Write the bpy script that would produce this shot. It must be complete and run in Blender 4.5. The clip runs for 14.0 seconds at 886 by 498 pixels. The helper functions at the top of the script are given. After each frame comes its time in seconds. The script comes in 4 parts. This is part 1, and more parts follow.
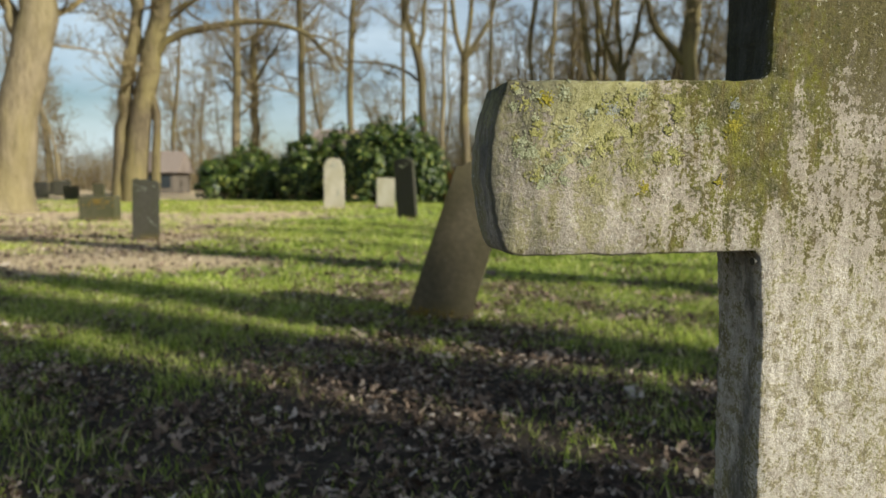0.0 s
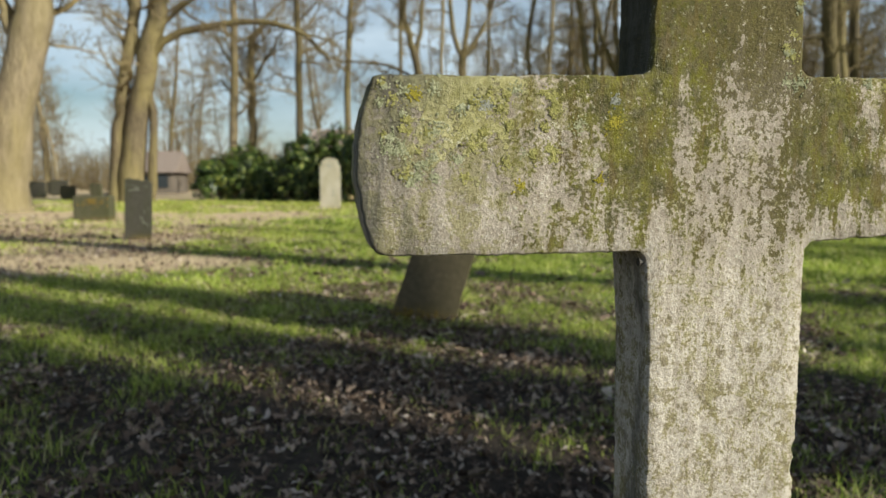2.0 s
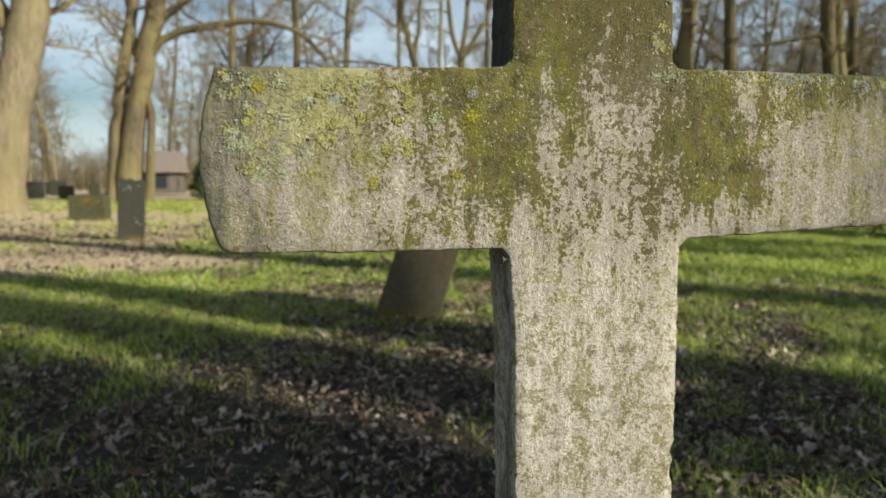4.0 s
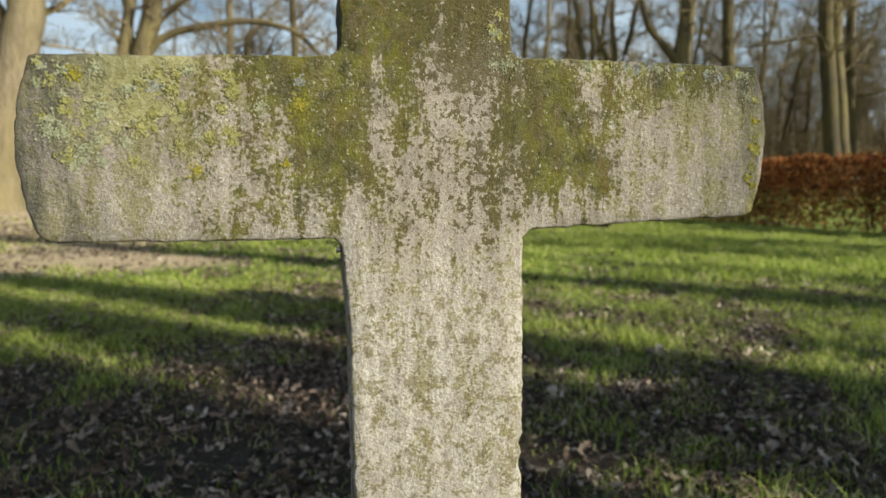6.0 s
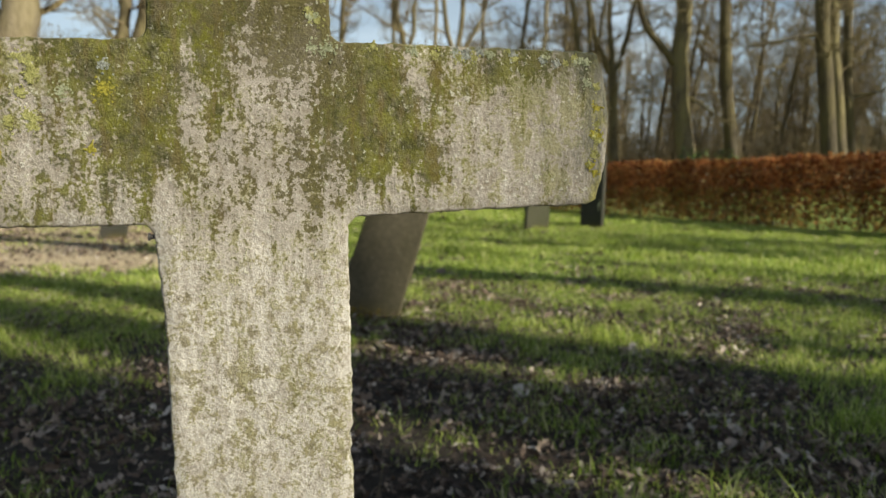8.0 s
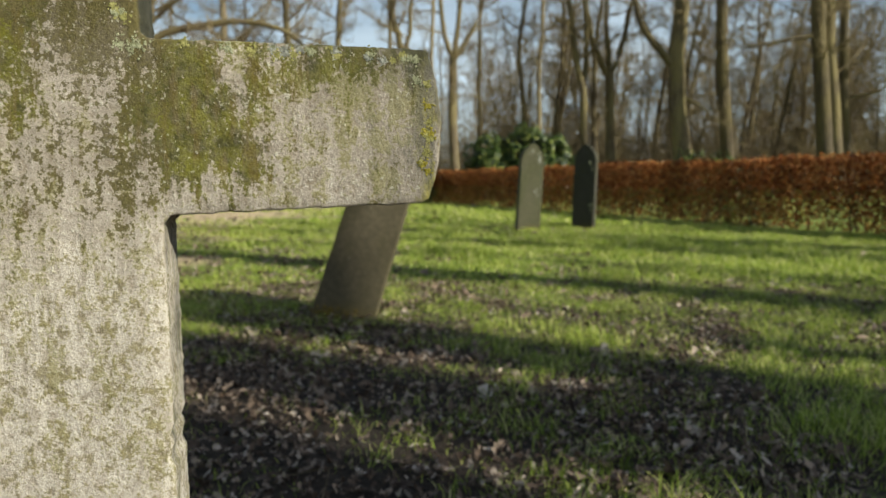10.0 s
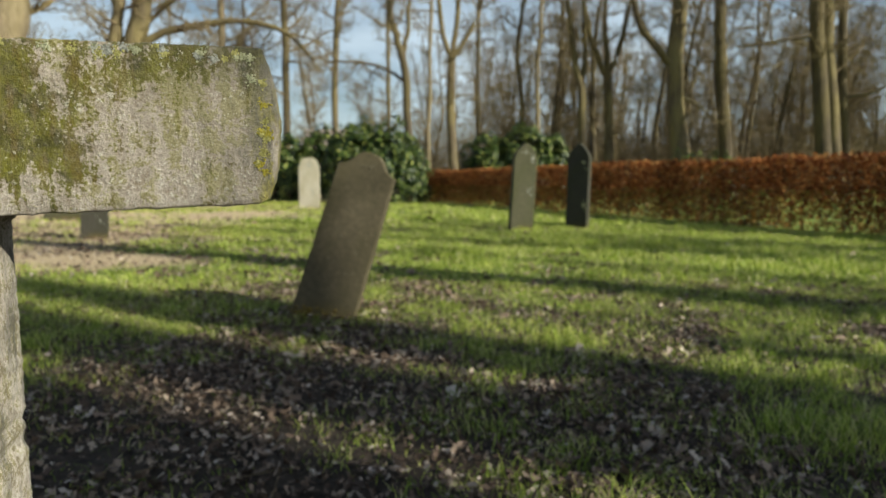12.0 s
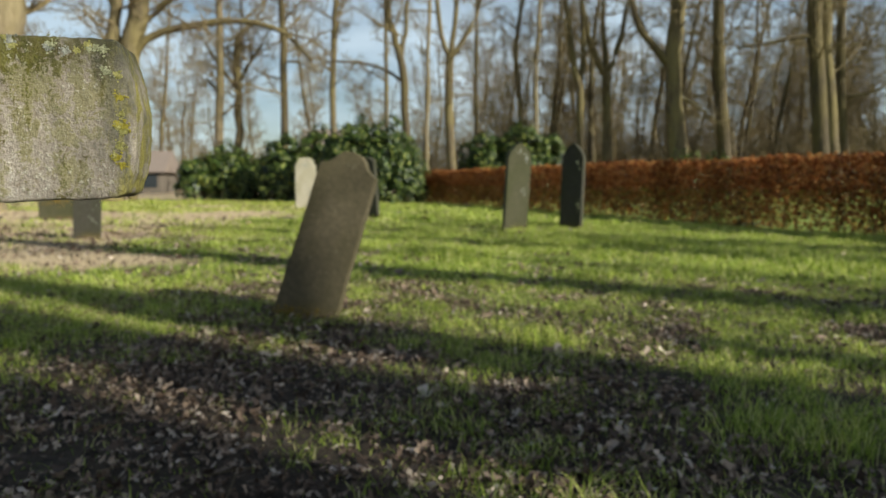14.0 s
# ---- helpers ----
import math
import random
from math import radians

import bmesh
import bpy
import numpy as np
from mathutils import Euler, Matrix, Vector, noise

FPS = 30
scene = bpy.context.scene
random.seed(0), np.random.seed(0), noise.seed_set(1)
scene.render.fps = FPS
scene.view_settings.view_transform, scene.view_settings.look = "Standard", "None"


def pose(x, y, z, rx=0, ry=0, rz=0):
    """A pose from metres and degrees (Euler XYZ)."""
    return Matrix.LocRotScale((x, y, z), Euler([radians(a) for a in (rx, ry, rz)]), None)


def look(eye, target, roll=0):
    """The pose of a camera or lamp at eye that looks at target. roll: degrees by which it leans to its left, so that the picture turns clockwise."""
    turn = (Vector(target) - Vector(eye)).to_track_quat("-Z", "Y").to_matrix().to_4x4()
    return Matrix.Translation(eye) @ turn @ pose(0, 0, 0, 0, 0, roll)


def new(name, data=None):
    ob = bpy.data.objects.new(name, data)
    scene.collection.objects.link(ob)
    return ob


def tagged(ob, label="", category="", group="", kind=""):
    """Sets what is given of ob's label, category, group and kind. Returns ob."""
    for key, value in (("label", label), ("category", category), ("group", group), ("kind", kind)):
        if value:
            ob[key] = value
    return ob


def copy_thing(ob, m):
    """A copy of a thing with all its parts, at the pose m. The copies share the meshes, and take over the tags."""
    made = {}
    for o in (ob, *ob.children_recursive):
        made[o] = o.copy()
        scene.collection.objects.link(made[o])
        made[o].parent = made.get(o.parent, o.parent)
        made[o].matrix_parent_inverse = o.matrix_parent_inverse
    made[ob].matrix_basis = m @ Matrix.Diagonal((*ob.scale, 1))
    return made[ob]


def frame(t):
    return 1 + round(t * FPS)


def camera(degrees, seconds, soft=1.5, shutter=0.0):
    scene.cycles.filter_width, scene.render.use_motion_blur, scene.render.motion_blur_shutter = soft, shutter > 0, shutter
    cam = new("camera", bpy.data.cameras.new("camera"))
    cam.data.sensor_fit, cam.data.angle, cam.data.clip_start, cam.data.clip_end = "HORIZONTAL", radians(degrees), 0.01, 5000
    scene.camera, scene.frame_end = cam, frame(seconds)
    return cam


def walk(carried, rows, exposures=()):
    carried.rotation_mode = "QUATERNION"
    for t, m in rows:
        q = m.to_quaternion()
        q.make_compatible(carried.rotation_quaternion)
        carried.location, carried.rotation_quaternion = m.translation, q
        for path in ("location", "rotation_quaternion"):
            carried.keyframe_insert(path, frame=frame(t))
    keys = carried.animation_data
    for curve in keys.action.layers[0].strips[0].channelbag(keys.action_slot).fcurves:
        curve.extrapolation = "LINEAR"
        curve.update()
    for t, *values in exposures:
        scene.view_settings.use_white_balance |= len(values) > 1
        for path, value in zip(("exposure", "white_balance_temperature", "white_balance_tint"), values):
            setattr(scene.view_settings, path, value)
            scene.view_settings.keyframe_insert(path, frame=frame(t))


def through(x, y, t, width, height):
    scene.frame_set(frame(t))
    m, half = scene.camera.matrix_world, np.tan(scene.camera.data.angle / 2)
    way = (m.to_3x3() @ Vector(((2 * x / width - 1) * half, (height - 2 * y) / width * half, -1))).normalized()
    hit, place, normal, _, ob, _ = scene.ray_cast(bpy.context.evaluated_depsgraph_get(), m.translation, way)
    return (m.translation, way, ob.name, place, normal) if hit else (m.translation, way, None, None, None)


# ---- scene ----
cam = camera(68.0, 14.0)
EYE, TILT, LEAN, TURN = 0.95, -5.9, 0.0, 0.0
ROWS = [
    (0, 0.0000, 0.0000, 0.0000, 0.00, 0.00, -0.00),
    (0.5, 0.0230, 0.0041, -0.0000, -0.01, 0.00, -0.03),
    (1, 0.0476, 0.0084, 0.0000, -0.03, -0.01, -0.03),
    (1.5, 0.0735, 0.0129, 0.0003, -0.06, 0.00, -0.04),
    (2, 0.1006, 0.0164, -0.0001, -0.07, 0.02, -0.05),
    (4.5, 0.2454, 0.0330, -0.0037, -0.03, 0.01, -0.03),
    (5, 0.2786, 0.0345, -0.0060, -0.03, 0.02, -0.04),
    (5.5, 0.3113, 0.0350, -0.0080, -0.04, 0.03, -0.04),
    (6, 0.3457, 0.0346, -0.0101, -0.02, 0.02, -0.03),
    (6.5, 0.3820, 0.0355, -0.0135, -0.03, 0.05, -0.03),
    (7, 0.4184, 0.0388, -0.0145, -0.03, 0.03, -0.01),
    (7.5, 0.4539, 0.0419, -0.0173, -0.04, 0.03, -0.00),
    (8, 0.4896, 0.0440, -0.0202, -0.05, 0.04, -0.03),
    (10.5, 0.6747, 0.0517, -0.0210, -0.15, 0.10, -0.07),
    (11, 0.7111, 0.0523, -0.0203, -0.03, 0.07, -0.04),
    (11.5, 0.7454, 0.0575, -0.0186, -0.03, 0.05, -0.06),
    (12, 0.7781, 0.0615, -0.0187, -0.10, 0.06, -0.10),
    (12.5, 0.8091, 0.0656, -0.0186, -0.05, 0.05, -0.07),
    (13, 0.8405, 0.0656, -0.0200, -0.02, 0.05, -0.06),
    (13.5, 0.8706, 0.0671, -0.0216, -0.08, 0.06, -0.11),
    (14, 0.8980, 0.0691, -0.0233, -0.09, 0.07, -0.12),
]
walk(cam, [(t, pose(0, 0, EYE, TILT, LEAN, TURN) @ pose(x, y, z, 90 + pitch, roll, yaw)) for t, x, y, z, yaw, pitch, roll in ROWS], [(0.0, 0.09, 6260, 2), (14.0, 0.09, 6260, 2)])

# ---- lens blur: the cross is in focus, the churchyard behind it is soft ----
cam.data.dof.use_dof = True
cam.data.dof.focus_distance = 0.56
cam.data.dof.aperture_fstop = 7.6

# ---- light ----
SUN_EL = radians(29)
S2 = Vector((0.87, -0.493))          # towards the sun, in plan
N2 = Vector((0.493, 0.87))           # across the shadows
world = bpy.data.worlds.new("world")
scene.world = world
world.use_nodes = True
wn = world.node_tree
wn.nodes.clear()
w_out = wn.nodes.new("ShaderNodeOutputWorld")
w_bg = wn.nodes.new("ShaderNodeBackground")
w_sky = wn.nodes.new("ShaderNodeTexSky")
w_sky.sky_type = 'NISHITA'
w_sky.sun_disc = False
w_sky.sun_elevation = SUN_EL
w_sky.sun_rotation = math.atan2(S2.x, S2.y)
w_sky.dust_density = 1.2
w_co = wn.nodes.new("ShaderNodeTexCoord")
w_map = wn.nodes.new("ShaderNodeMapping")
w_map.inputs["Scale"].default_value = (2.2, 2.2, 7.0)
w_noise = wn.nodes.new("ShaderNodeTexNoise")
w_noise.inputs["Scale"].default_value = 2.0
w_noise.inputs["Detail"].default_value = 6.0
w_ramp = wn.nodes.new("ShaderNodeValToRGB")
w_ramp.color_ramp.elements[0].position = 0.25
w_ramp.color_ramp.elements[1].position = 0.85
w_mix = wn.nodes.new("ShaderNodeMixRGB")
w_mix.inputs[2].default_value = (9.4, 10.4, 11.6, 1)
wn.links.new(w_co.outputs["Generated"], w_map.inputs[0])
wn.links.new(w_map.outputs[0], w_noise.inputs["Vector"])
wn.links.new(w_noise.outputs["Fac"], w_ramp.inputs[0])
w_sep = wn.nodes.new("ShaderNodeSeparateXYZ")
w_high = wn.nodes.new("ShaderNodeMapRange")          # the haze thins out with height
for i, v in zip((1, 2, 3, 4), (0.26, 0.62, 1.0, 0.12)):
    w_high.inputs[i].default_value = v
w_mul = wn.nodes.new("ShaderNodeMath")
w_mul.operation = 'MULTIPLY'
wn.links.new(w_co.outputs["Generated"], w_sep.inputs[0])
wn.links.new(w_sep.outputs[2], w_high.inputs[0])
wn.links.new(w_ramp.outputs[0], w_mul.inputs[0])
wn.links.new(w_high.outputs[0], w_mul.inputs[1])
wn.links.new(w_mul.outputs[0], w_mix.inputs[0])
wn.links.new(w_sky.outputs[0], w_mix.inputs[1])
wn.links.new(w_mix.outputs[0], w_bg.inputs[0])
wn.links.new(w_bg.outputs[0], w_out.inputs[0])
w_bg.inputs[1].default_value = 0.082
sun = new("sun", bpy.data.lights.new("sun", 'SUN'))
sun.data.energy = 7.4
sun.data.angle = radians(0.53)
sun.data.color = (1.0, 0.92, 0.78)
sun.matrix_world = look((S2.x * 60, S2.y * 60, 60 * math.tan(SUN_EL)), (0, 0, 0))
scene.view_settings.exposure = 0.0

# ---- materials ----


class Mat:
    """A small builder of node materials."""

    def __init__(self, name, rough=0.85, coord="Object"):
        self.m = bpy.data.materials.new(name)
        self.m.use_nodes = True
        self.t = self.m.node_tree
        self.b = self.t.nodes["Principled BSDF"]
        self.b.inputs["Roughness"].default_value = rough
        self.b.inputs["Specular IOR Level"].default_value = 0.25
        self.co = self.t.nodes.new("ShaderNodeTexCoord").outputs[coord]

    def put(self, kind, **values):
        n = self.t.nodes.new(kind)
        for k, v in values.items():
            n.inputs[k].default_value = v
        return n

    def plug(self, a, b):
        self.t.links.new(a, b)

    def vec(self, scale=(1, 1, 1), loc=(0, 0, 0)):
        n = self.put("ShaderNodeMapping", Scale=scale, Location=loc)
        self.plug(self.co, n.inputs[0])
        return n.outputs[0]

    def noise(self, scale, detail=4.0, rough=0.6, stretch=(1, 1, 1), loc=(0, 0, 0)):
        n = self.put("ShaderNodeTexNoise", Scale=scale, Detail=detail, Roughness=rough)
        self.plug(self.vec(stretch, loc), n.inputs["Vector"])
        return n.outputs["Fac"]

    def cells(self, scale, stretch=(1, 1, 1)):
        n = self.put("ShaderNodeTexVoronoi", Scale=scale)
        self.plug(self.vec(stretch), n.inputs["Vector"])
        return n.outputs["Distance"]

    def ramp(self, fac, lo, hi, a=0.0, b=1.0):
        n = self.put("ShaderNodeMapRange", **{"From Min": lo, "From Max": hi, "To Min": a, "To Max": b})
        n.clamp = True
        self.plug(fac, n.inputs["Value"])
        return n.outputs[0]

    def calc(self, op, a, b):
        n = self.t.nodes.new("ShaderNodeMath")
        n.operation = op
        for i, v in enumerate((a, b)):
            if isinstance(v, (int, float)):
                n.inputs[i].default_value = v
            else:
                self.plug(v, n.inputs[i])
        return n.outputs[0]

    def mix(self, fac, a, b, how='MIX'):
        n = self.t.nodes.new("ShaderNodeMixRGB")
        n.blend_type = how
        for i, v in enumerate((fac, a, b)):
            if isinstance(v, tuple):
                n.inputs[i].default_value = (*v, 1)
            elif isinstance(v, (int, float)):
                n.inputs[i].default_value = v
            else:
                self.plug(v, n.inputs[i])
        return n.outputs[0]

    def axis(self, i):
        n = self.t.nodes.new("ShaderNodeSeparateXYZ")
        self.plug(self.co, n.inputs[0])
        return n.outputs[i]

    def random(self):
        return self.t.nodes.new("ShaderNodeObjectInfo").outputs["Random"]

    def island(self):
        return self.t.nodes.new("ShaderNodeNewGeometry").outputs["Random Per Island"]

    def done(self, colour, bump=None, distance=0.01, strength=1.0):
        if isinstance(colour, tuple):
            self.b.inputs["Base Color"].default_value = (*colour, 1)
        else:
            self.plug(colour, self.b.inputs["Base Color"])
        if bump is not None:
            n = self.put("ShaderNodeBump", Strength=strength, Distance=distance)
            self.plug(bump, n.inputs["Height"])
            self.plug(n.outputs[0], self.b.inputs["Normal"])
        return self.m

    def see_through(self, colour, weight=0.35):
        """Lets light pass through thin leaves and blades."""
        tr = self.t.nodes.new("ShaderNodeBsdfTranslucent")
        mx = self.t.nodes.new("ShaderNodeMixShader")
        mx.inputs[0].default_value = weight
        self.plug(colour, tr.inputs[0])
        self.plug(self.b.outputs[0], mx.inputs[1])
        self.plug(tr.outputs[0], mx.inputs[2])
        self.plug(mx.outputs[0], self.t.nodes["Material Output"].inputs["Surface"])


def cross_stone():
    """Pale cast stone, grown over with algae streaks, crusts and lichens. x along the arms, z up."""
    k = Mat("lichened_stone", 0.92)
    grain = k.noise(900, 3, 0.7)
    fine = k.noise(330, 6, 0.72)
    spot = k.noise(150, 5, 0.66, (1, 1, 0.9), (4, 8, 3))
    mid = k.noise(55, 5, 0.66)
    big = k.noise(16, 4, 0.62, (1, 1, 1), (2, 6, 1))
    streak = k.noise(46, 5, 0.62, (1, 1, 0.16))
    run = k.noise(120, 4, 0.6, (1, 1, 0.2), (3, 5, 9))

    def shift(a, n, by):
        return k.calc('ADD', a, k.calc('MULTIPLY', k.calc('SUBTRACT', n, 0.5), by))
    wx = shift(shift(k.axis(0), big, 0.16), spot, 0.06)
    wz = shift(shift(k.axis(2), k.noise(14, 4, 0.6, (1, 1, 1), (7, 3, 4)), 0.14), streak, 0.14)

    def zone(x0, x1, z0, z1, soft=0.02, weight=1.0):
        """A growth's reach on the face, with ragged edges."""
        soft = soft * 2.2
        m = k.calc('MULTIPLY', k.ramp(wx, x0 - soft, x0 + soft), k.ramp(wx, x1 + soft, x1 - soft))
        m = k.calc('MULTIPLY', m, k.calc('MULTIPLY', k.ramp(wz, z0 - soft, z0 + soft), k.ramp(wz, z1 + soft, z1 - soft)))
        return k.calc('MULTIPLY', m, weight)

    def most(*masks):
        out = masks[0]
        for m in masks[1:]:
            out = k.calc('MAXIMUM', out, m)
        return out

    def grown(density, lo, hi, *noises):
        """Where a growth covers the stone: its density, broken up by noises of (field, weight)."""
        for n, by in noises:
            density = shift(density, n, by)
        return k.ramp(density, lo, hi)
    # bare stone: pinkish grey, bleached in flecks and in runs down the shaft
    low = k.ramp(wz, 0.91, 0.83)
    base = k.mix(k.ramp(mid, 0.36, 0.64), (0.25, 0.212, 0.172), (0.43, 0.378, 0.328))
    base = k.mix(k.calc('MULTIPLY', low, k.ramp(run, 0.40, 0.62, 0.2, 0.75)), base, (0.53, 0.485, 0.43))
    base = k.mix(k.ramp(fine, 0.54, 0.66, 0.0, 0.7), base, (0.66, 0.62, 0.56))
    base = k.mix(k.ramp(spot, 0.47, 0.36, 0.0, 0.7), base, (0.20, 0.165, 0.115))
    # a thin green film over most of the arms, hardly any on the shaft
    film_d = most(zone(-0.40, -0.07, 0.905, 1.10, 0.03, 0.60), zone(0.06, 0.40, 0.925, 1.10, 0.03, 0.58), zone(0.045, 0.12, 0.3, 0.84, 0.02, 0.5), k.ramp(wz, 0.84, 0.92, 0.32, 0.40))
    film = grown(film_d, 0.38, 0.60, (mid, 2.2), (streak, 1.6), (fine, 2.0), (spot, 1.6))
    base = k.mix(k.calc('MULTIPLY', film, 0.66), base, (0.165, 0.150, 0.036))
    # brown-olive spots on the shaft
    spots = grown(most(k.calc('MULTIPLY', low, 0.43), zone(-0.08, -0.045, 0.6, 0.90, 0.015, 0.54), zone(-0.01, 0.045, 0.80, 0.90, 0.02, 0.48)), 0.46, 0.58, (k.noise(85, 4, 0.6, (1, 1, 0.8), (1, 2, 9)), 1.9), (fine, 1.3), (mid, 0.7))
    base = k.mix(k.calc('MULTIPLY', spots, 0.75), base, k.mix(k.ramp(spot, 0.4, 0.6), (0.12, 0.098, 0.045), (0.22, 0.19, 0.095)))
    # green algae beside the crossing and on the head, running down in streaks
    algae_d = most(zone(-0.19, -0.135, 0.905, 1.10, 0.02, 0.66), zone(-0.135, -0.045, 0.885, 1.10, 0.02, 0.92), zone(-0.10, -0.01, 0.99, 1.4, 0.015, 1.05), zone(-0.09, 0.07, 1.03, 1.4, 0.012, 0.85),
                   zone(0.055, 0.14, 0.91, 1.05, 0.014, 1.05), zone(0.02, 0.09, 1.02, 1.4, 0.014, 0.95), zone(0.12, 0.22, 0.94, 1.10, 0.03, 0.64), zone(-0.06, 0.06, 0.87, 0.99, 0.02, 0.36), zone(-0.09, -0.05, 0.865, 0.90, 0.012, 0.58), zone(0.06, 0.30, 1.018, 1.10, 0.008, 0.60))
    algae = grown(algae_d, 0.36, 0.60, (streak, 1.7), (fine, 2.0), (spot, 1.5), (run, 1.1))
    green = k.mix(k.ramp(mid, 0.4, 0.62), (0.040, 0.039, 0.003), (0.115, 0.110, 0.008))
    green = k.mix(k.ramp(run, 0.50, 0.62, 0, 0.6), green, (0.098, 0.067, 0.016))
    base = k.mix(k.calc('MULTIPLY', algae, k.ramp(spot, 0.46, 0.62, 0.94, 0.74)), base, green)
    # dark brown speckle over the crossing and the head
    dark_d = most(zone(-0.005, 0.08, 0.985, 1.4, 0.015, 0.86), zone(0.015, 0.08, 0.88, 0.99, 0.015, 0.68), zone(-0.01, 0.035, 0.895, 0.945, 0.012, 0.58), zone(-0.06, 0.03, 0.89, 1.0, 0.02, 0.5), zone(-0.06, 0.04, 1.03, 1.4, 0.02, 0.68))
    dark = grown(dark_d, 0.44, 0.58, (spot, 2.0), (fine, 1.8), (mid, 0.9))
    base = k.mix(k.calc('MULTIPLY', dark, 0.86), base, k.mix(k.ramp(fine, 0.4, 0.6), (0.050, 0.040, 0.014), (0.105, 0.088, 0.036)))
    # pale yellow-green crust on the outer end of one arm
    crust = grown(most(zone(-0.32, -0.165, 0.955, 1.10, 0.02, 0.66), zone(-0.32, -0.25, 0.92, 0.97, 0.02, 0.48)), 0.44, 0.56, (k.noise(95, 4, 0.65, (1, 1, 1), (5, 2, 1)), 1.6), (fine, 0.9), (big, 0.5))
    base = k.mix(k.calc('MULTIPLY', crust, 0.72), base, k.mix(k.ramp(spot, 0.4, 0.6), (0.26, 0.245, 0.085), (0.42, 0.395, 0.20)))
    # pale flecks
    fleck = k.calc('MULTIPLY', k.ramp(k.noise(240, 3, 0.6, (1, 1, 1), (2, 2, 8)), 0.605, 0.655), k.ramp(k.noise(34, 3, 0.6, (1, 1, 1), (9, 4, 4)), 0.44, 0.58))
    base = k.mix(k.calc('MULTIPLY', fleck, 0.65), base, (0.50, 0.475, 0.39))
    # yellow crust on the end of one arm
    tip = k.calc('MULTIPLY', k.ramp(k.axis(0), 0.2885, 0.2945), k.ramp(k.noise(48, 5, 0.65, (1, 1, 0.6), (6, 1, 6)), 0.46, 0.52))
    base = k.mix(tip, base, k.mix(k.ramp(fine, 0.4, 0.6), (0.19, 0.165, 0.035), (0.32, 0.285, 0.075)))
    base = k.mix(k.ramp(grain, 0.38, 0.62, 0.0, 0.5), base, (0.62, 0.59, 0.53), 'MULTIPLY')
    base = k.mix(1.0, base, (1.18, 1.18, 1.18), 'MULTIPLY')
    # behind the front face the sides turn near black towards the head
    side_dark = k.calc('MULTIPLY', k.ramp(k.axis(1), 0.003, 0.010), k.ramp(k.calc('ADD', k.axis(2), k.calc('MULTIPLY', mid, 0.05)), 1.02, 1.06))
    side_dark = k.calc('MULTIPLY', side_dark, k.ramp(fine, 0.65, 0.5, 0.55, 0.95))
    base = k.mix(side_dark, base, (0.03, 0.03, 0.018))
    # darker vertical streaks on everything behind the front face
    side_streaks = k.calc('MULTIPLY', k.ramp(k.axis(1), 0.003, 0.010), k.ramp(k.noise(28, 5, 0.7, (1, 1, 0.25), (8, 3, 3)), 0.48, 0.62, 0.1, 0.8))
    base = k.mix(side_streaks, base, (0.085, 0.08, 0.068))
    h = k.calc('ADD', k.calc('MULTIPLY', fine, 0.7), k.calc('MULTIPLY', spot, 0.8))
    h = k.calc('ADD', h, k.calc('MULTIPLY', grain, 0.2))
    h = k.calc('ADD', h, k.calc('MULTIPLY', crust, 0.35))
    h = k.calc('ADD', h, k.calc('MULTIPLY', fleck, 0.25))
    h = k.calc('SUBTRACT', h, k.calc('MULTIPLY', dark, 0.2))
    return k.done(base, h, 0.0022, 1.0)


def lichen(name, a, b):
    k = Mat(name, 0.95)
    f = k.noise(300, 4, 0.7)
    return k.done(k.mix(k.ramp(f, 0.35, 0.65), a, b), f, 0.002)


def grave_stone(name, a, b, moss):
    k = Mat(name, 0.9)
    f = k.noise(30, 6, 0.7)
    g = k.noise(4, 4, 0.6, (1, 1, 0.5))
    c = k.mix(k.ramp(f, 0.3, 0.7), a, b)
    c = k.mix(k.ramp(g, 0.42, 0.7, 0, 0.6), c, moss)
    c = k.mix(k.calc('MULTIPLY', k.ramp(k.axis(2), 0.13, 0.0, 0.0, 0.7), k.ramp(g, 0.35, 0.65)), c, (0.15, 0.105, 0.03))
    c = k.mix(k.calc('MULTIPLY', k.ramp(k.noise(22, 3, 0.5, (1, 1, 1), (4, 4, 1)), 0.70, 0.78), 0.2), c, (0.4, 0.38, 0.3))
    return k.done(c, k.calc('ADD', f, k.calc('MULTIPLY', k.noise(110, 3), 0.4)), 0.0025)


def bark(name, a, b, tint):
    k = Mat(name, 0.92)
    f = k.noise(7, 6, 0.7, (1, 1, 0.22))
    g = k.noise(1.1, 4, 0.6, (1, 1, 0.35))
    c = k.mix(k.ramp(f, 0.3, 0.7), a, b)
    c = k.mix(k.ramp(g, 0.4, 0.62, 0, 0.7), c, tint)
    c = k.mix(k.ramp(k.random(), 0, 1, 0, 0.35), c, (0.3, 0.27, 0.2), 'MULTIPLY')
    return k.done(c, k.calc('ADD', f, k.calc('MULTIPLY', k.cells(16, (1, 1, 0.3)), 0.5)), 0.04)


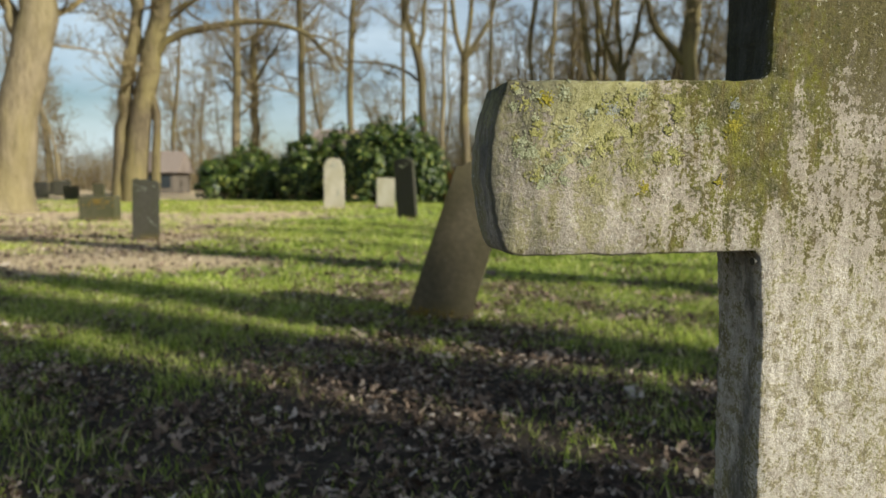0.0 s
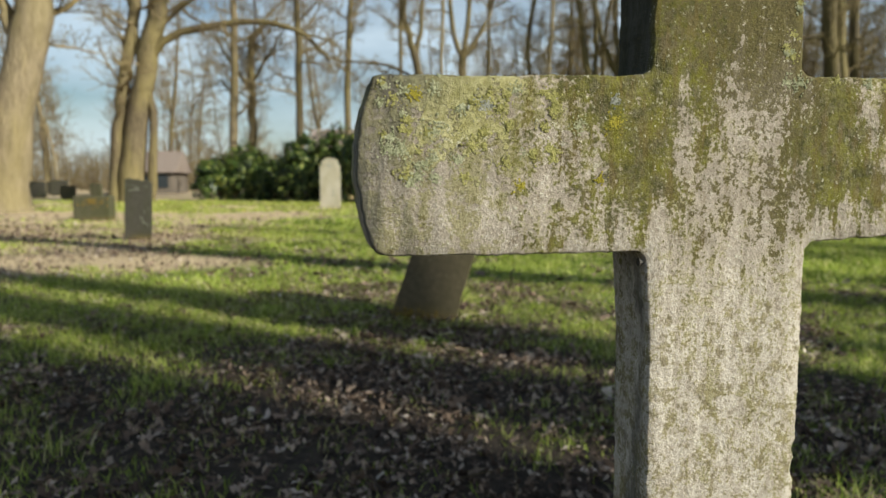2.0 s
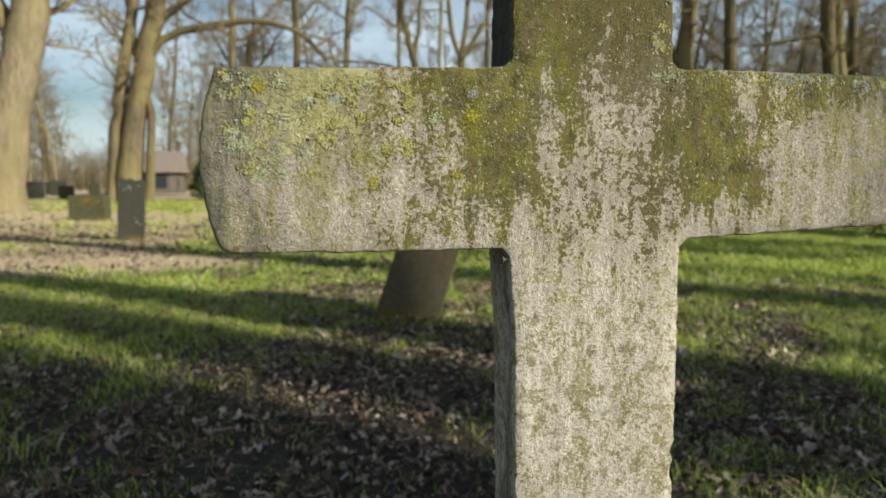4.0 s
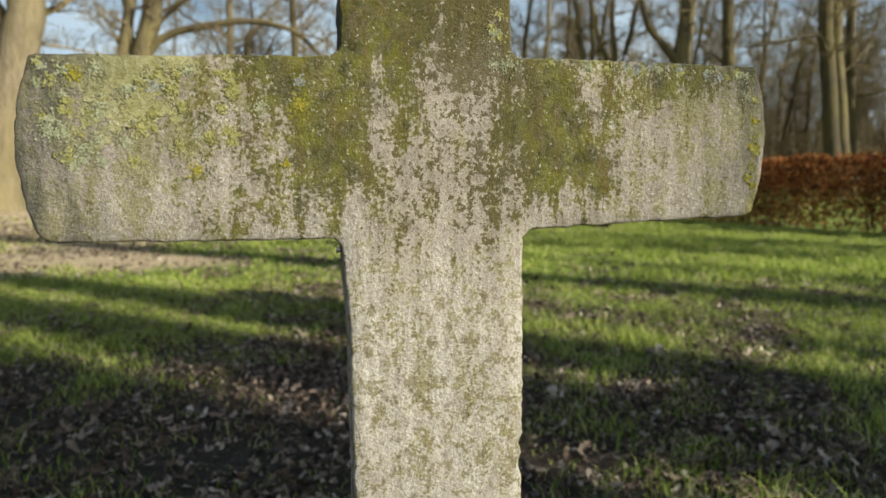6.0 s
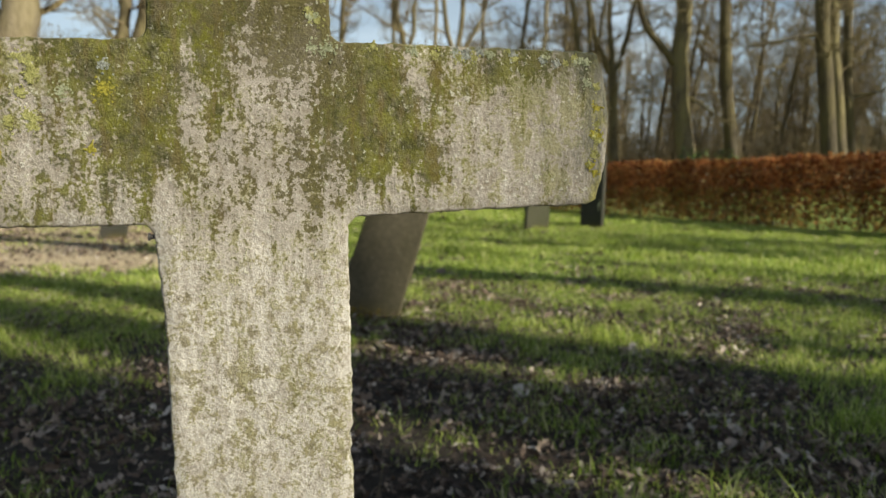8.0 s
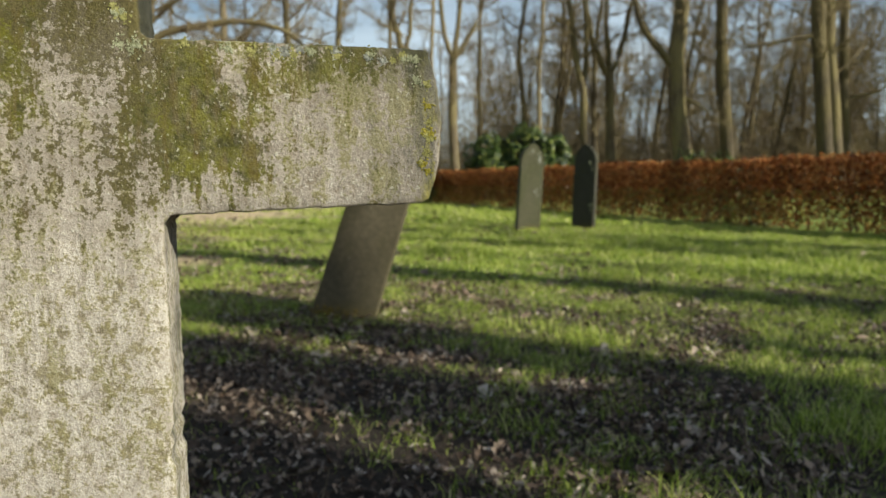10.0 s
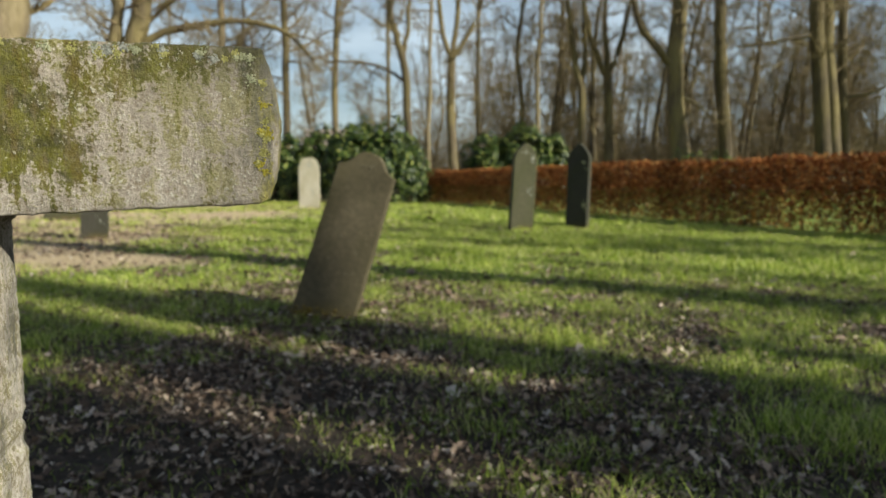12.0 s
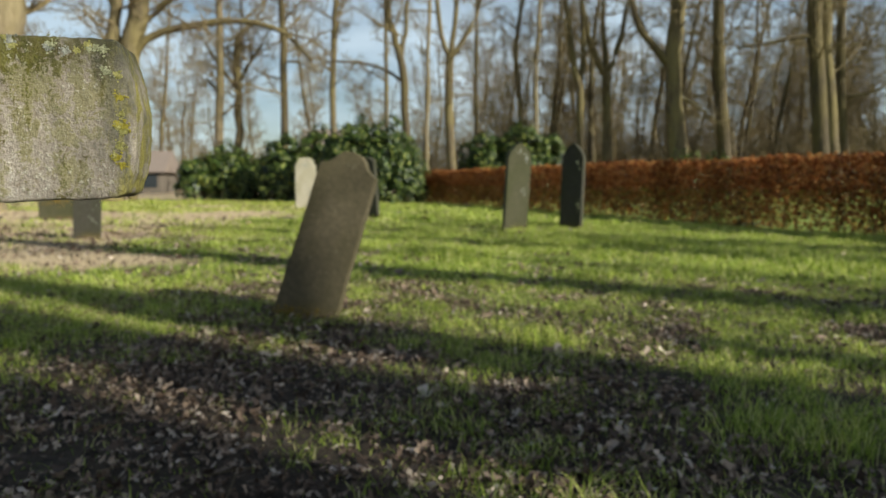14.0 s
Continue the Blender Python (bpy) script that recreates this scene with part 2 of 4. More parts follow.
def leafy(name, stops, rough=0.55, through=0.3, spec=0.3, blotch=0.45):
    """Leaves: each one takes a tone of its own between the stops."""
    k = Mat(name, rough)
    k.b.inputs["Specular IOR Level"].default_value = spec
    n = k.t.nodes.new("ShaderNodeValToRGB")
    el = n.color_ramp.elements
    while len(el) < len(stops):
        el.new(0.5)
    for i, (p, c) in enumerate(stops):
        el[i].position = p
        el[i].color = (*c, 1)
    k.plug(k.island(), n.inputs[0])
    c = k.mix(k.ramp(k.noise(0.9, 3), 0.35, 0.65, 0, blotch), n.outputs[0], (0.45, 0.45, 0.4), 'MULTIPLY')
    m = k.done(c)
    k.see_through(c, through)
    return m


def soil():
    k = Mat("soil_and_turf", 0.95)
    patch = k.noise(0.5, 5, 0.62)
    f = k.noise(16, 6, 0.75)
    g = k.noise(70, 4, 0.75)
    turf = k.mix(k.ramp(f, 0.35, 0.65), (0.10, 0.14, 0.016), (0.25, 0.30, 0.05))
    earth = k.mix(k.ramp(f, 0.35, 0.65), (0.022, 0.017, 0.013), (0.105, 0.078, 0.056))
    # bare leaf mould under the trees, thin turf further out
    bare = k.calc('ADD', patch, k.ramp(k.axis(1), 3.4, 6.5, 0.2, -0.04))
    c = k.mix(k.ramp(bare, 0.47, 0.60), turf, earth)
    # worn sandy tracks on the far side
    sand = k.mix(k.ramp(g, 0.3, 0.7), (0.34, 0.255, 0.15), (0.60, 0.47, 0.30))
    away = k.calc('MULTIPLY', k.ramp(k.axis(0), -1.8, -4.8), k.ramp(k.axis(1), 5.5, 7.5))
    n = k.calc('MULTIPLY', k.calc('SUBTRACT', k.noise(0.6, 4, 0.6, (1, 1, 1), (4, 1, 0)), 0.5), 5.0)
    ty = k.calc('ABSOLUTE', k.calc('SUBTRACT', k.calc('ADD', k.axis(1), n), 18.4), 0.0)
    track = k.calc('MULTIPLY', k.ramp(ty, 2.0, 0.9), k.ramp(k.axis(0), -2.4, -4.0))
    ex = k.calc('POWER', k.calc('DIVIDE', k.calc('ADD', k.axis(0), 4.0), 2.0), 2.0)
    ey = k.calc('POWER', k.calc('DIVIDE', k.calc('SUBTRACT', k.calc('ADD', k.axis(1), k.calc('MULTIPLY', n, 0.3)), 7.7), 1.0), 2.0)
    track = k.calc('MAXIMUM', track, k.ramp(k.calc('ADD', ex, ey), 1.3, 0.6))
    worn = k.ramp(k.calc('ADD', k.noise(0.22, 4, 0.55, (1, 2.2, 1), (2, 5, 0)), k.calc('MULTIPLY', away, 0.42)), 0.60, 0.72)
    c = k.mix(k.calc('MAXIMUM', track, k.calc('MULTIPLY', worn, k.ramp(k.axis(1), 5.2, 7.0))), c, sand)
    c = k.mix(k.calc('MULTIPLY', k.ramp(g, 0.57, 0.68), 0.4), c, (0.24, 0.19, 0.14))
    return k.done(c, k.calc('ADD', f, k.calc('MULTIPLY', g, 0.5)), 0.03)


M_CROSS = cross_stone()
M_YELLOW = lichen("yellow_lichen", (0.20, 0.17, 0.015), (0.36, 0.31, 0.05))
M_PALE = lichen("pale_green_lichen", (0.17, 0.18, 0.09), (0.40, 0.40, 0.27))
M_GREY = lichen("grey_lichen", (0.12, 0.125, 0.10), (0.38, 0.38, 0.34))
M_CRUST = lichen("olive_crust_lichen", (0.19, 0.18, 0.05), (0.38, 0.355, 0.14))
M_MOSS = lichen("rusty_olive_moss", (0.085, 0.06, 0.012), (0.19, 0.13, 0.03))
M_DULL = lichen("dull_lichen", (0.07, 0.06, 0.035), (0.16, 0.14, 0.09))
M_IRON = Mat("rusty_iron", 0.6).done((0.05, 0.045, 0.04))
M_STONE_BROWN = grave_stone("brown_gravestone", (0.07, 0.057, 0.034), (0.125, 0.102, 0.062), (0.06, 0.052, 0.02))
M_STONE_DARK = grave_stone("dark_gravestone", (0.03, 0.028, 0.022), (0.062, 0.056, 0.043), (0.034, 0.037, 0.015))
M_STONE_PALE = grave_stone("pale_gravestone", (0.30, 0.27, 0.21), (0.44, 0.40, 0.32), (0.24, 0.22, 0.13))
M_STONE_MOSS = grave_stone("mossy_gravestone", (0.043, 0.041, 0.024), (0.10, 0.092, 0.054), (0.043, 0.048, 0.014))
M_BARK = bark("bark", (0.06, 0.045, 0.03), (0.19, 0.15, 0.092), (0.22, 0.18, 0.075))
M_BARK_PALE = bark("pale_bark", (0.12, 0.095, 0.06), (0.33, 0.265, 0.175), (0.21, 0.17, 0.08))
M_BARK_DARK = bark("dark_bark", (0.05, 0.038, 0.026), (0.14, 0.11, 0.07), (0.16, 0.13, 0.055))
M_TWIG = bark("twig_bark", (0.13, 0.10, 0.06), (0.27, 0.205, 0.125), (0.25, 0.195, 0.085))
M_BUSH = leafy("evergreen_leaves", [(0.0, (0.006, 0.016, 0.004)), (0.5, (0.024, 0.05, 0.009)), (0.8, (0.10, 0.145, 0.022)), (1.0, (0.34, 0.36, 0.085))], 0.42, 0.12, 0.35, 0.6)
M_BEECH = leafy("dry_beech_leaves", [(0.0, (0.07, 0.022, 0.010)), (0.4, (0.29, 0.095, 0.028)), (0.75, (0.52, 0.20, 0.055)), (1.0, (0.66, 0.38, 0.14))], 0.6, 0.38, 0.15, 0.75)
M_BEECH_LOW = leafy("yellow_green_hedge_leaves", [(0.0, (0.10, 0.04, 0.015)), (0.4, (0.36, 0.16, 0.045)), (0.7, (0.42, 0.29, 0.07)), (1.0, (0.27, 0.30, 0.06))], 0.6, 0.38, 0.15, 0.75)
M_GRASS = leafy("grass_blades", [(0.0, (0.14, 0.21, 0.025)), (0.45, (0.37, 0.47, 0.065)), (0.75, (0.60, 0.64, 0.14)), (1.0, (0.80, 0.70, 0.38))], 0.5, 0.45, 0.3, 0.25)
M_LITTER = leafy("fallen_leaves", [(0.0, (0.055, 0.034, 0.024)), (0.45, (0.19, 0.128, 0.09)), (0.8, (0.40, 0.295, 0.22)), (1.0, (0.68, 0.57, 0.48))], 0.6, 0.15, 0.35, 0.5)
M_SOIL = soil()
M_ROOF = bark("roof_tiles", (0.22, 0.17, 0.15), (0.32, 0.26, 0.23), (0.27, 0.22, 0.20))
M_WALL = bark("house_wall", (0.10, 0.08, 0.065), (0.17, 0.14, 0.12), (0.13, 0.11, 0.09))
M_PANE = Mat("window_glass", 0.1).done((0.03, 0.035, 0.04))

# ---- helpers for building ----


def soft_noise(x, y, seed):
    """Smooth value noise from -1 to 1 over arrays."""
    x, y = np.asarray(x, dtype=float), np.asarray(y, dtype=float)
    i, j = np.floor(x), np.floor(y)
    u, v = x - i, y - j
    u, v = u * u * u * (u * (u * 6 - 15) + 10), v * v * v * (v * (v * 6 - 15) + 10)

    def at(a, b):
        h = np.sin(a * 127.1 + b * 311.7 + seed * 74.7) * 43758.5453
        return (h - np.floor(h)) * 2 - 1
    return (at(i, j) * (1 - u) + at(i + 1, j) * u) * (1 - v) + (at(i, j + 1) * (1 - u) + at(i + 1, j + 1) * u) * v


def mesh_of(name, v, f, material, smooth=False):
    """A mesh from arrays of corners and equal-sided faces."""
    v = np.asarray(v, dtype=np.float32).reshape(-1, 3)
    f = np.asarray(f, dtype=np.int32)
    m = bpy.data.meshes.new(name)
    m.vertices.add(len(v))
    m.vertices.foreach_set("co", v.ravel())
    k = f.shape[1]
    m.loops.add(f.size)
    m.loops.foreach_set("vertex_index", f.ravel())
    m.polygons.add(len(f))
    m.polygons.foreach_set("loop_start", np.arange(len(f), dtype=np.int32) * k)
    m.polygons.foreach_set("loop_total", np.full(len(f), k, dtype=np.int32))
    m.update(calc_edges=True)
    m.validate()
    if smooth:
        m.polygons.foreach_set("use_smooth", np.ones(len(f), dtype=bool))
    m.materials.append(material)
    return m


def part(name, bm, material, parent=None, label="", smooth=False):
    """Links a bmesh, or a mesh, as one mesh object under a thing or a part."""
    if isinstance(bm, bmesh.types.BMesh):
        m = bpy.data.meshes.new(name)
        bmesh.ops.recalc_face_normals(bm, faces=bm.faces)
        bm.to_mesh(m)
        bm.free()
        m.materials.append(material)
        if smooth:
            m.polygons.foreach_set("use_smooth", np.ones(len(m.polygons), dtype=bool))
    else:
        m = bm
    ob = new(name, m)
    ob.parent = parent
    return tagged(ob, label)


def thing(name, m, label, category, group=""):
    ob = new(name)
    ob.matrix_basis = m
    return tagged(ob, label, category, group)


def tube(path, radii, sides, verts, faces):
    """Adds a tapered tube along a path to the lists; verts begins with the number of corners so far."""
    path = np.asarray(path, dtype=float)
    n = len(path)
    d = np.gradient(path, axis=0)
    d /= np.linalg.norm(d, axis=1)[:, None] + 1e-9
    ref = np.where(np.abs(d[:, 2:3]) > 0.9, np.array([[1.0, 0, 0]]), np.array([[0, 0, 1.0]]))
    a = np.cross(d, ref)
    a /= np.linalg.norm(a, axis=1)[:, None] + 1e-9
    b = np.cross(d, a)
    th = np.arange(sides) * 2 * np.pi / sides
    ring = path[:, None, :] + np.asarray(radii)[:, None, None] * (np.cos(th)[None, :, None] * a[:, None, :] + np.sin(th)[None, :, None] * b[:, None, :])
    start = verts[0] if verts else 0
    verts[0:1] = [start + n * sides]
    verts.append(ring.reshape(-1, 3))
    i, j = np.meshgrid(np.arange(n - 1), np.arange(sides), indexing="ij")
    p = start + i * sides + j
    q = start + i * sides + (j + 1) % sides
    faces.append(np.stack([p, q, q + sides, p + sides], -1).reshape(-1, 4))


def tubes_mesh(name, tubes, material, smooth=True):
    verts, faces = [], []
    for path, radii, sides in tubes:
        tube(path, radii, sides, verts, faces)
    return mesh_of(name, np.concatenate(verts[1:]), np.concatenate(faces), material, smooth)

from mathutils.geometry import delaunay_2d_cdt

# ---- ground ----


def lie(x, y):
    """The height of the ground."""
    x, y = np.asarray(x, dtype=float), np.asarray(y, dtype=float)
    return 0.04 * soft_noise(x * 0.12, y * 0.12, 1) * np.clip((y - 5.0) / 8.0, 0, 1) + 0.010 * soft_noise(x * 0.9, y * 0.9, 3)


def ground_sheet():
    xs = np.concatenate([[-2500, -600, -200, -90, -60, -45], np.arange(-34, 34.1, 0.4), [45, 60, 90, 200, 600, 2500]])
    ys = np.concatenate([[-2500, -600, -200, -80, -40, -20, -10, -5], np.arange(-2, 42, 0.4), [46, 55, 70, 100, 200, 600, 2500]])
    gx, gy = np.meshgrid(xs, ys)
    v = np.stack([gx, gy, np.where((np.abs(gx) < 60) & (gy > -6) & (gy < 80), lie(gx, gy), 0.0)], -1).reshape(-1, 3)
    nx = len(xs)
    i, j = np.meshgrid(np.arange(len(ys) - 1), np.arange(nx - 1), indexing="ij")
    p = i * nx + j
    f = np.stack([p, p + 1, p + nx + 1, p + nx], -1).reshape(-1, 4)
    tagged(new("ground", mesh_of("ground", v, f, M_SOIL, True)), "dark churchyard soil and worn turf with sandy patches", "ground", kind="structure")


ground_sheet()

# ---- the stone cross ----


def noise1(t, seed, size):
    return noise.noise((t * size, seed, 0.7))


def bow(x):
    """The front of the arms falls back a little towards their ends."""
    return 0.010 * min(1.2, max(0.0, (abs(x) - 0.08) / 0.22)) ** 1.5


def cross_outline():
    """The cross from the front, clockwise from the foot: x along the arms, z up."""
    def arc(x0, z0, x1, z1, bulge, n):
        pts = []
        for i in range(n + 1):
            s = i / n
            w = 1 - (2 * s - 1) ** 2
            pts.append((x0 + (x1 - x0) * s + bulge[0] * w, z0 + (z1 - z0) * s + bulge[1] * w))
        return pts
    keys = [(-0.064, -0.1), (-0.066, 0.68), (-0.0685, 0.815), (-0.0735, 0.885), (-0.079, 0.8915), (-0.18, 0.8905), (-0.288, 0.8915)]
    keys += arc(-0.2925, 0.8935, -0.2930, 1.0255, (-0.0135, 0), 14)
    keys += [(-0.289, 1.0275), (-0.18, 1.029), (-0.079, 1.0325), (-0.0733, 1.0375), (-0.072, 1.10), (-0.071, 1.235)]
    keys += arc(-0.068, 1.242, 0.058, 1.246, (0, 0.014), 12)
    keys += [(0.061, 1.24), (0.0615, 1.10), (0.0645, 1.041), (0.0695, 1.0362), (0.18, 1.037), (0.291, 1.0385)]
    keys += arc(0.2950, 1.0365, 0.2965, 0.9095, (0.0115, 0), 14)
    keys += [(0.288, 0.9055), (0.18, 0.901), (0.082, 0.8965), (0.0755, 0.890), (0.0765, 0.80), (0.0772, 0.722), (0.0745, 0.712), (0.0768, 0.704), (0.0735, 0.692), (0.0772, 0.684), (0.0785, 0.6), (0.081, -0.1)]
    out = []
    n = len(keys)
    for i in range(n):
        a, b = Vector(keys[i]), Vector(keys[(i + 1) % n])
        steps = max(1, int((b - a).length / 0.0035)) if a.y > 0.55 or b.y > 0.7 else max(1, int((b - a).length / 0.03))
        side = Vector((-(b - a).y, (b - a).x)).normalized()
        for s in range(steps):
            p = a + (b - a) * s / steps
            wob = 0.0011 * noise1(p.x + p.y * 1.7, 2.0, 70) + 0.0009 * noise1(p.x - p.y * 1.3, 5.0, 210)
            bite = max(0.0, noise1(p.x * 1.3 + p.y, 9.0, 45) - 0.45) * 0.006
            out.append(p + side * (wob - bite * 0.5))
    return out


def stone_cross():
    line = cross_outline()
    n = len(line)
    thick = 0.063
    norm = []
    for i in range(n):
        d = line[(i + 2) % n] - line[i - 2]
        norm.append(Vector((d.y, -d.x)).normalized())
    rings = [(0.0022, 0.0), (0.0006, 0.0009), (0.0, 0.0026), (0.0, 0.014), (0.0004, 0.032), (0.0, 0.05), (0.0004, thick - 0.003), (0.0025, thick)]
    bm = bmesh.new()
    rows = []
    for inset, y in rings:
        row = []
        for i, (p, q) in enumerate(zip(line, norm)):
            e = 1.0 + 0.8 * noise1(p.x * 1.1 + p.y, 14.0, 60) if y < 0.01 else 1.0
            r = 0.0009 * noise.noise((p.x * 60, p.y * 60, y * 120)) if 0.005 < y < 0.06 else 0.0
            w = p + q * (inset * e + r)
            row.append(bm.verts.new((w.x, y + bow(w.x), w.y)))
        rows.append(row)
    for a, b in zip(rows, rows[1:]):
        for i in range(n):
            bm.faces.new((a[i], a[(i + 1) % n], b[(i + 1) % n], b[i]))
    rng = random.Random(8)
    for row, y, step in ((rows[0], 0.0, 0.005), (rows[-1], thick, 0.03)):
        rim = [Vector((v.co.x, v.co.z)) for v in row]
        inner = []
        for i in range(int(0.62 / step)):
            for j in range(int(0.66 / step)):
                p = Vector((-0.31 + (i + rng.uniform(-0.25, 0.25)) * step, 0.6 + (j + rng.uniform(-0.25, 0.25)) * step))
                arm = abs(p.x) < 0.284 and 0.911 < p.y < 1.02
                if arm or (-0.059 < p.x < 0.055 and p.y < 1.23):
                    inner.append(p)
        pts = rim + inner
        got = delaunay_2d_cdt(pts, [(i, (i + 1) % n) for i in range(n)], [], 1, 1e-6)
        made = {}
        for i, (co, src) in enumerate(zip(got[0], got[3])):
            k = [s for s in src if s < n]
            if k:
                made[i] = row[k[0]]
            else:
                low = 0.0011 * noise.noise((co.x * 55, co.y * 55, 4.0)) + 0.0007 * noise.noise((co.x * 150, co.y * 150, 7.0))
                made[i] = bm.verts.new((co.x, y + bow(co.x) + low * (1 if y == 0.0 else 0), co.y))
        for f in got[2]:
            c = [made[i] for i in f]
            if len(set(c)) == 3:
                try:
                    bm.faces.new(c)
                except ValueError:
                    pass
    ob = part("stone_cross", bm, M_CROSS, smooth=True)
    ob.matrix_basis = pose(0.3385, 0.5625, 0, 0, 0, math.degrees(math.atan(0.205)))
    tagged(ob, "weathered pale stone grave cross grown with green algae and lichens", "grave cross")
    return ob


CROSS = stone_cross()


def lichen_patch(x, z, r, material, seed, label, y=0.0):
    """A crusty rosette of small lobes on the face of the cross."""
    rng = random.Random(seed)
    y = y + bow(x)
    bm = bmesh.new()
    for i in range(int(24 + r * 9000)):
        a, d = rng.uniform(0, 6.28), r * min(1.5, abs(rng.gauss(0, 0.62)))
        d *= 0.75 + 0.6 * noise.noise((math.cos(a) * 2.2, math.sin(a) * 2.2, seed))
        cx, cz, s = x + d * math.cos(a), z + d * math.sin(a), rng.uniform(0.0004, 0.0013)
        k = rng.randint(5, 7)
        h = rng.uniform(0.0002, 0.0007)
        rim = [bm.verts.new((cx + s * math.cos(j * 6.283 / k) * rng.uniform(0.7, 1.25), y + 0.0003, cz + s * math.sin(j * 6.283 / k) * rng.uniform(0.7, 1.25))) for j in range(k)]
        top = [bm.verts.new((cx + (p.co.x - cx) * 0.7, y - h, cz + (p.co.z - cz) * 0.7)) for p in rim]
        mid = bm.verts.new((cx, y - h * 0.75, cz))
        for j in range(k):
            bm.faces.new((rim[j], rim[(j + 1) % k], top[(j + 1) % k], top[j]))
            bm.faces.new((top[j], top[(j + 1) % k], mid))
    part("lichen", bm, material, CROSS, label)


for i, (x, z, r, mat, lab) in enumerate([
        (-0.180, 0.945, 0.0065, M_YELLOW, "mustard yellow lichen crust"),
        (-0.103, 0.995, 0.011, M_YELLOW, "mustard yellow lichen crust"),
        (-0.115, 0.950, 0.005, M_YELLOW, "mustard yellow lichen crust"),
        (-0.262, 1.013, 0.008, M_YELLOW, "mustard yellow lichen crust"),
        (-0.208, 1.006, 0.013, M_GREY, "grey leafy lichen rosette"),
        (-0.226, 1.004, 0.006, M_PALE, "pale green lichen rosette"),
        (-0.274, 0.972, 0.012, M_PALE, "pale green lichen rosette"),
        (-0.133, 0.992, 0.008, M_PALE, "pale green lichen rosette"),
        (-0.245, 0.985, 0.014, M_PALE, "pale green lichen rosette"),
        (-0.103, 1.012, 0.006, M_GREY, "grey leafy lichen rosette"),
        (0.062, 1.030, 0.009, M_PALE, "pale green lichen rosette"),
        (0.175, 1.031, 0.006, M_GREY, "grey leafy lichen rosette"),
        (0.215, 1.032, 0.006, M_GREY, "grey leafy lichen rosette"),
        (0.245, 1.031, 0.006, M_PALE, "pale green lichen rosette"),
        (0.195, 1.031, 0.005, M_PALE, "pale green lichen rosette"),
        (0.294, 0.990, 0.006, M_YELLOW, "mustard yellow lichen crust"),
        (0.297, 0.965, 0.006, M_YELLOW, "mustard yellow lichen crust"),
        (0.291, 0.940, 0.005, M_YELLOW, "mustard yellow lichen crust"),
        (0.285, 1.012, 0.006, M_PALE, "pale green lichen rosette")]):
    lichen_patch(x, z, r, mat, i + 1, lab)


# small rosettes: pale crusts over one arm's outer half, grey ones along the other's upper edge, yellow on its end
rng = random.Random(77)
for i in range(46):
    x, z = rng.uniform(-0.288, -0.15), rng.uniform(0.945, 1.022)
    lichen_patch(x, z, rng.uniform(0.003, 0.0085), rng.choice((M_PALE, M_CRUST, M_CRUST)), 100 + i, "pale green lichen rosette")
for i in range(18):
    lichen_patch(rng.uniform(0.09, 0.285), rng.uniform(1.026, 1.035), rng.uniform(0.003, 0.006), rng.choice((M_GREY, M_PALE, M_CRUST)), 200 + i, "grey green lichen crust")
for i in range(9):
    lichen_patch(rng.uniform(0.286, 0.298), rng.uniform(0.925, 1.02), rng.uniform(0.003, 0.005), rng.choice((M_YELLOW, M_CRUST)), 300 + i, "mustard yellow lichen crust")
for i in range(8):
    lichen_patch(rng.uniform(0.045, 0.058), rng.uniform(1.02, 1.10), rng.uniform(0.003, 0.007), rng.choice((M_PALE, M_CRUST)), 400 + i, "pale green lichen rosette")


def nail():
    bm = bmesh.new()
    bmesh.ops.create_cone(bm, cap_ends=True, segments=10, radius1=0.0022, radius2=0.0016, depth=0.006, matrix=pose(-0.0745, 0.004, 0.8825, 0, 90, 0))
    bmesh.ops.create_cone(bm, cap_ends=True, segments=10, radius1=0.0034, radius2=0.003, depth=0.0012, matrix=pose(-0.0775, 0.004, 0.8825, 0, 90, 0))
    part("nail", bm, M_IRON, CROSS, "small dark iron nail")


nail()

# ---- gravestones ----


def slab(name, at, width, height, thick, top, lean, turn, material, label, tip=0.0, taper=1.0, sink=0.12):
    """An upright gravestone. top: the outline of its head as (share of half width, metres below the tip)."""
    half = width / 2
    pts = [(-half, -sink)] + [(u * half * taper, height - d) for u, d in top] + [(half, -sink)]
    line = []
    for a, b in zip(pts, pts[1:] + pts[:1]):
        a, b = Vector(a), Vector(b)
        k = max(1, int((b - a).length / 0.05))
        for s in range(k):
            p = a + (b - a) * s / k
            line.append((p.x + 0.004 * noise.noise((p.x * 9, p.y * 9, width * 31)), p.y + 0.004 * noise.noise((p.y * 9, p.x * 9, width * 17))))
    c = Vector((0, height * 0.5))
    bm = bmesh.new()
    rows = []
    for k, y in ((0.975, 0.0), (0.993, 0.006), (1.0, 0.02), (1.0, thick - 0.02), (0.993, thick - 0.006), (0.975, thick)):
        rows.append([bm.verts.new((x * k, y - thick / 2, c.y + (z - c.y) * (1 - (1 - k) * 0.45))) for x, z in line])
    n = len(line)
    for a, b in zip(rows, rows[1:]):
        for i in range(n):
            bm.faces.new((a[i], a[(i + 1) % n], b[(i + 1) % n], b[i]))
    bm.faces.new(rows[0])
    bm.faces.new(list(reversed(rows[-1])))
    bmesh.ops.triangulate(bm, faces=[f for f in bm.faces if len(f.verts) > 4])
    ob = part(name, bm, material)
    ob.matrix_basis = pose(at[0], at[1], float(lie(*at)), 0, 0, turn) @ pose(0, 0, 0, tip, lean, 0)
    return tagged(ob, label, "gravestone", "old gravestones in the grass")


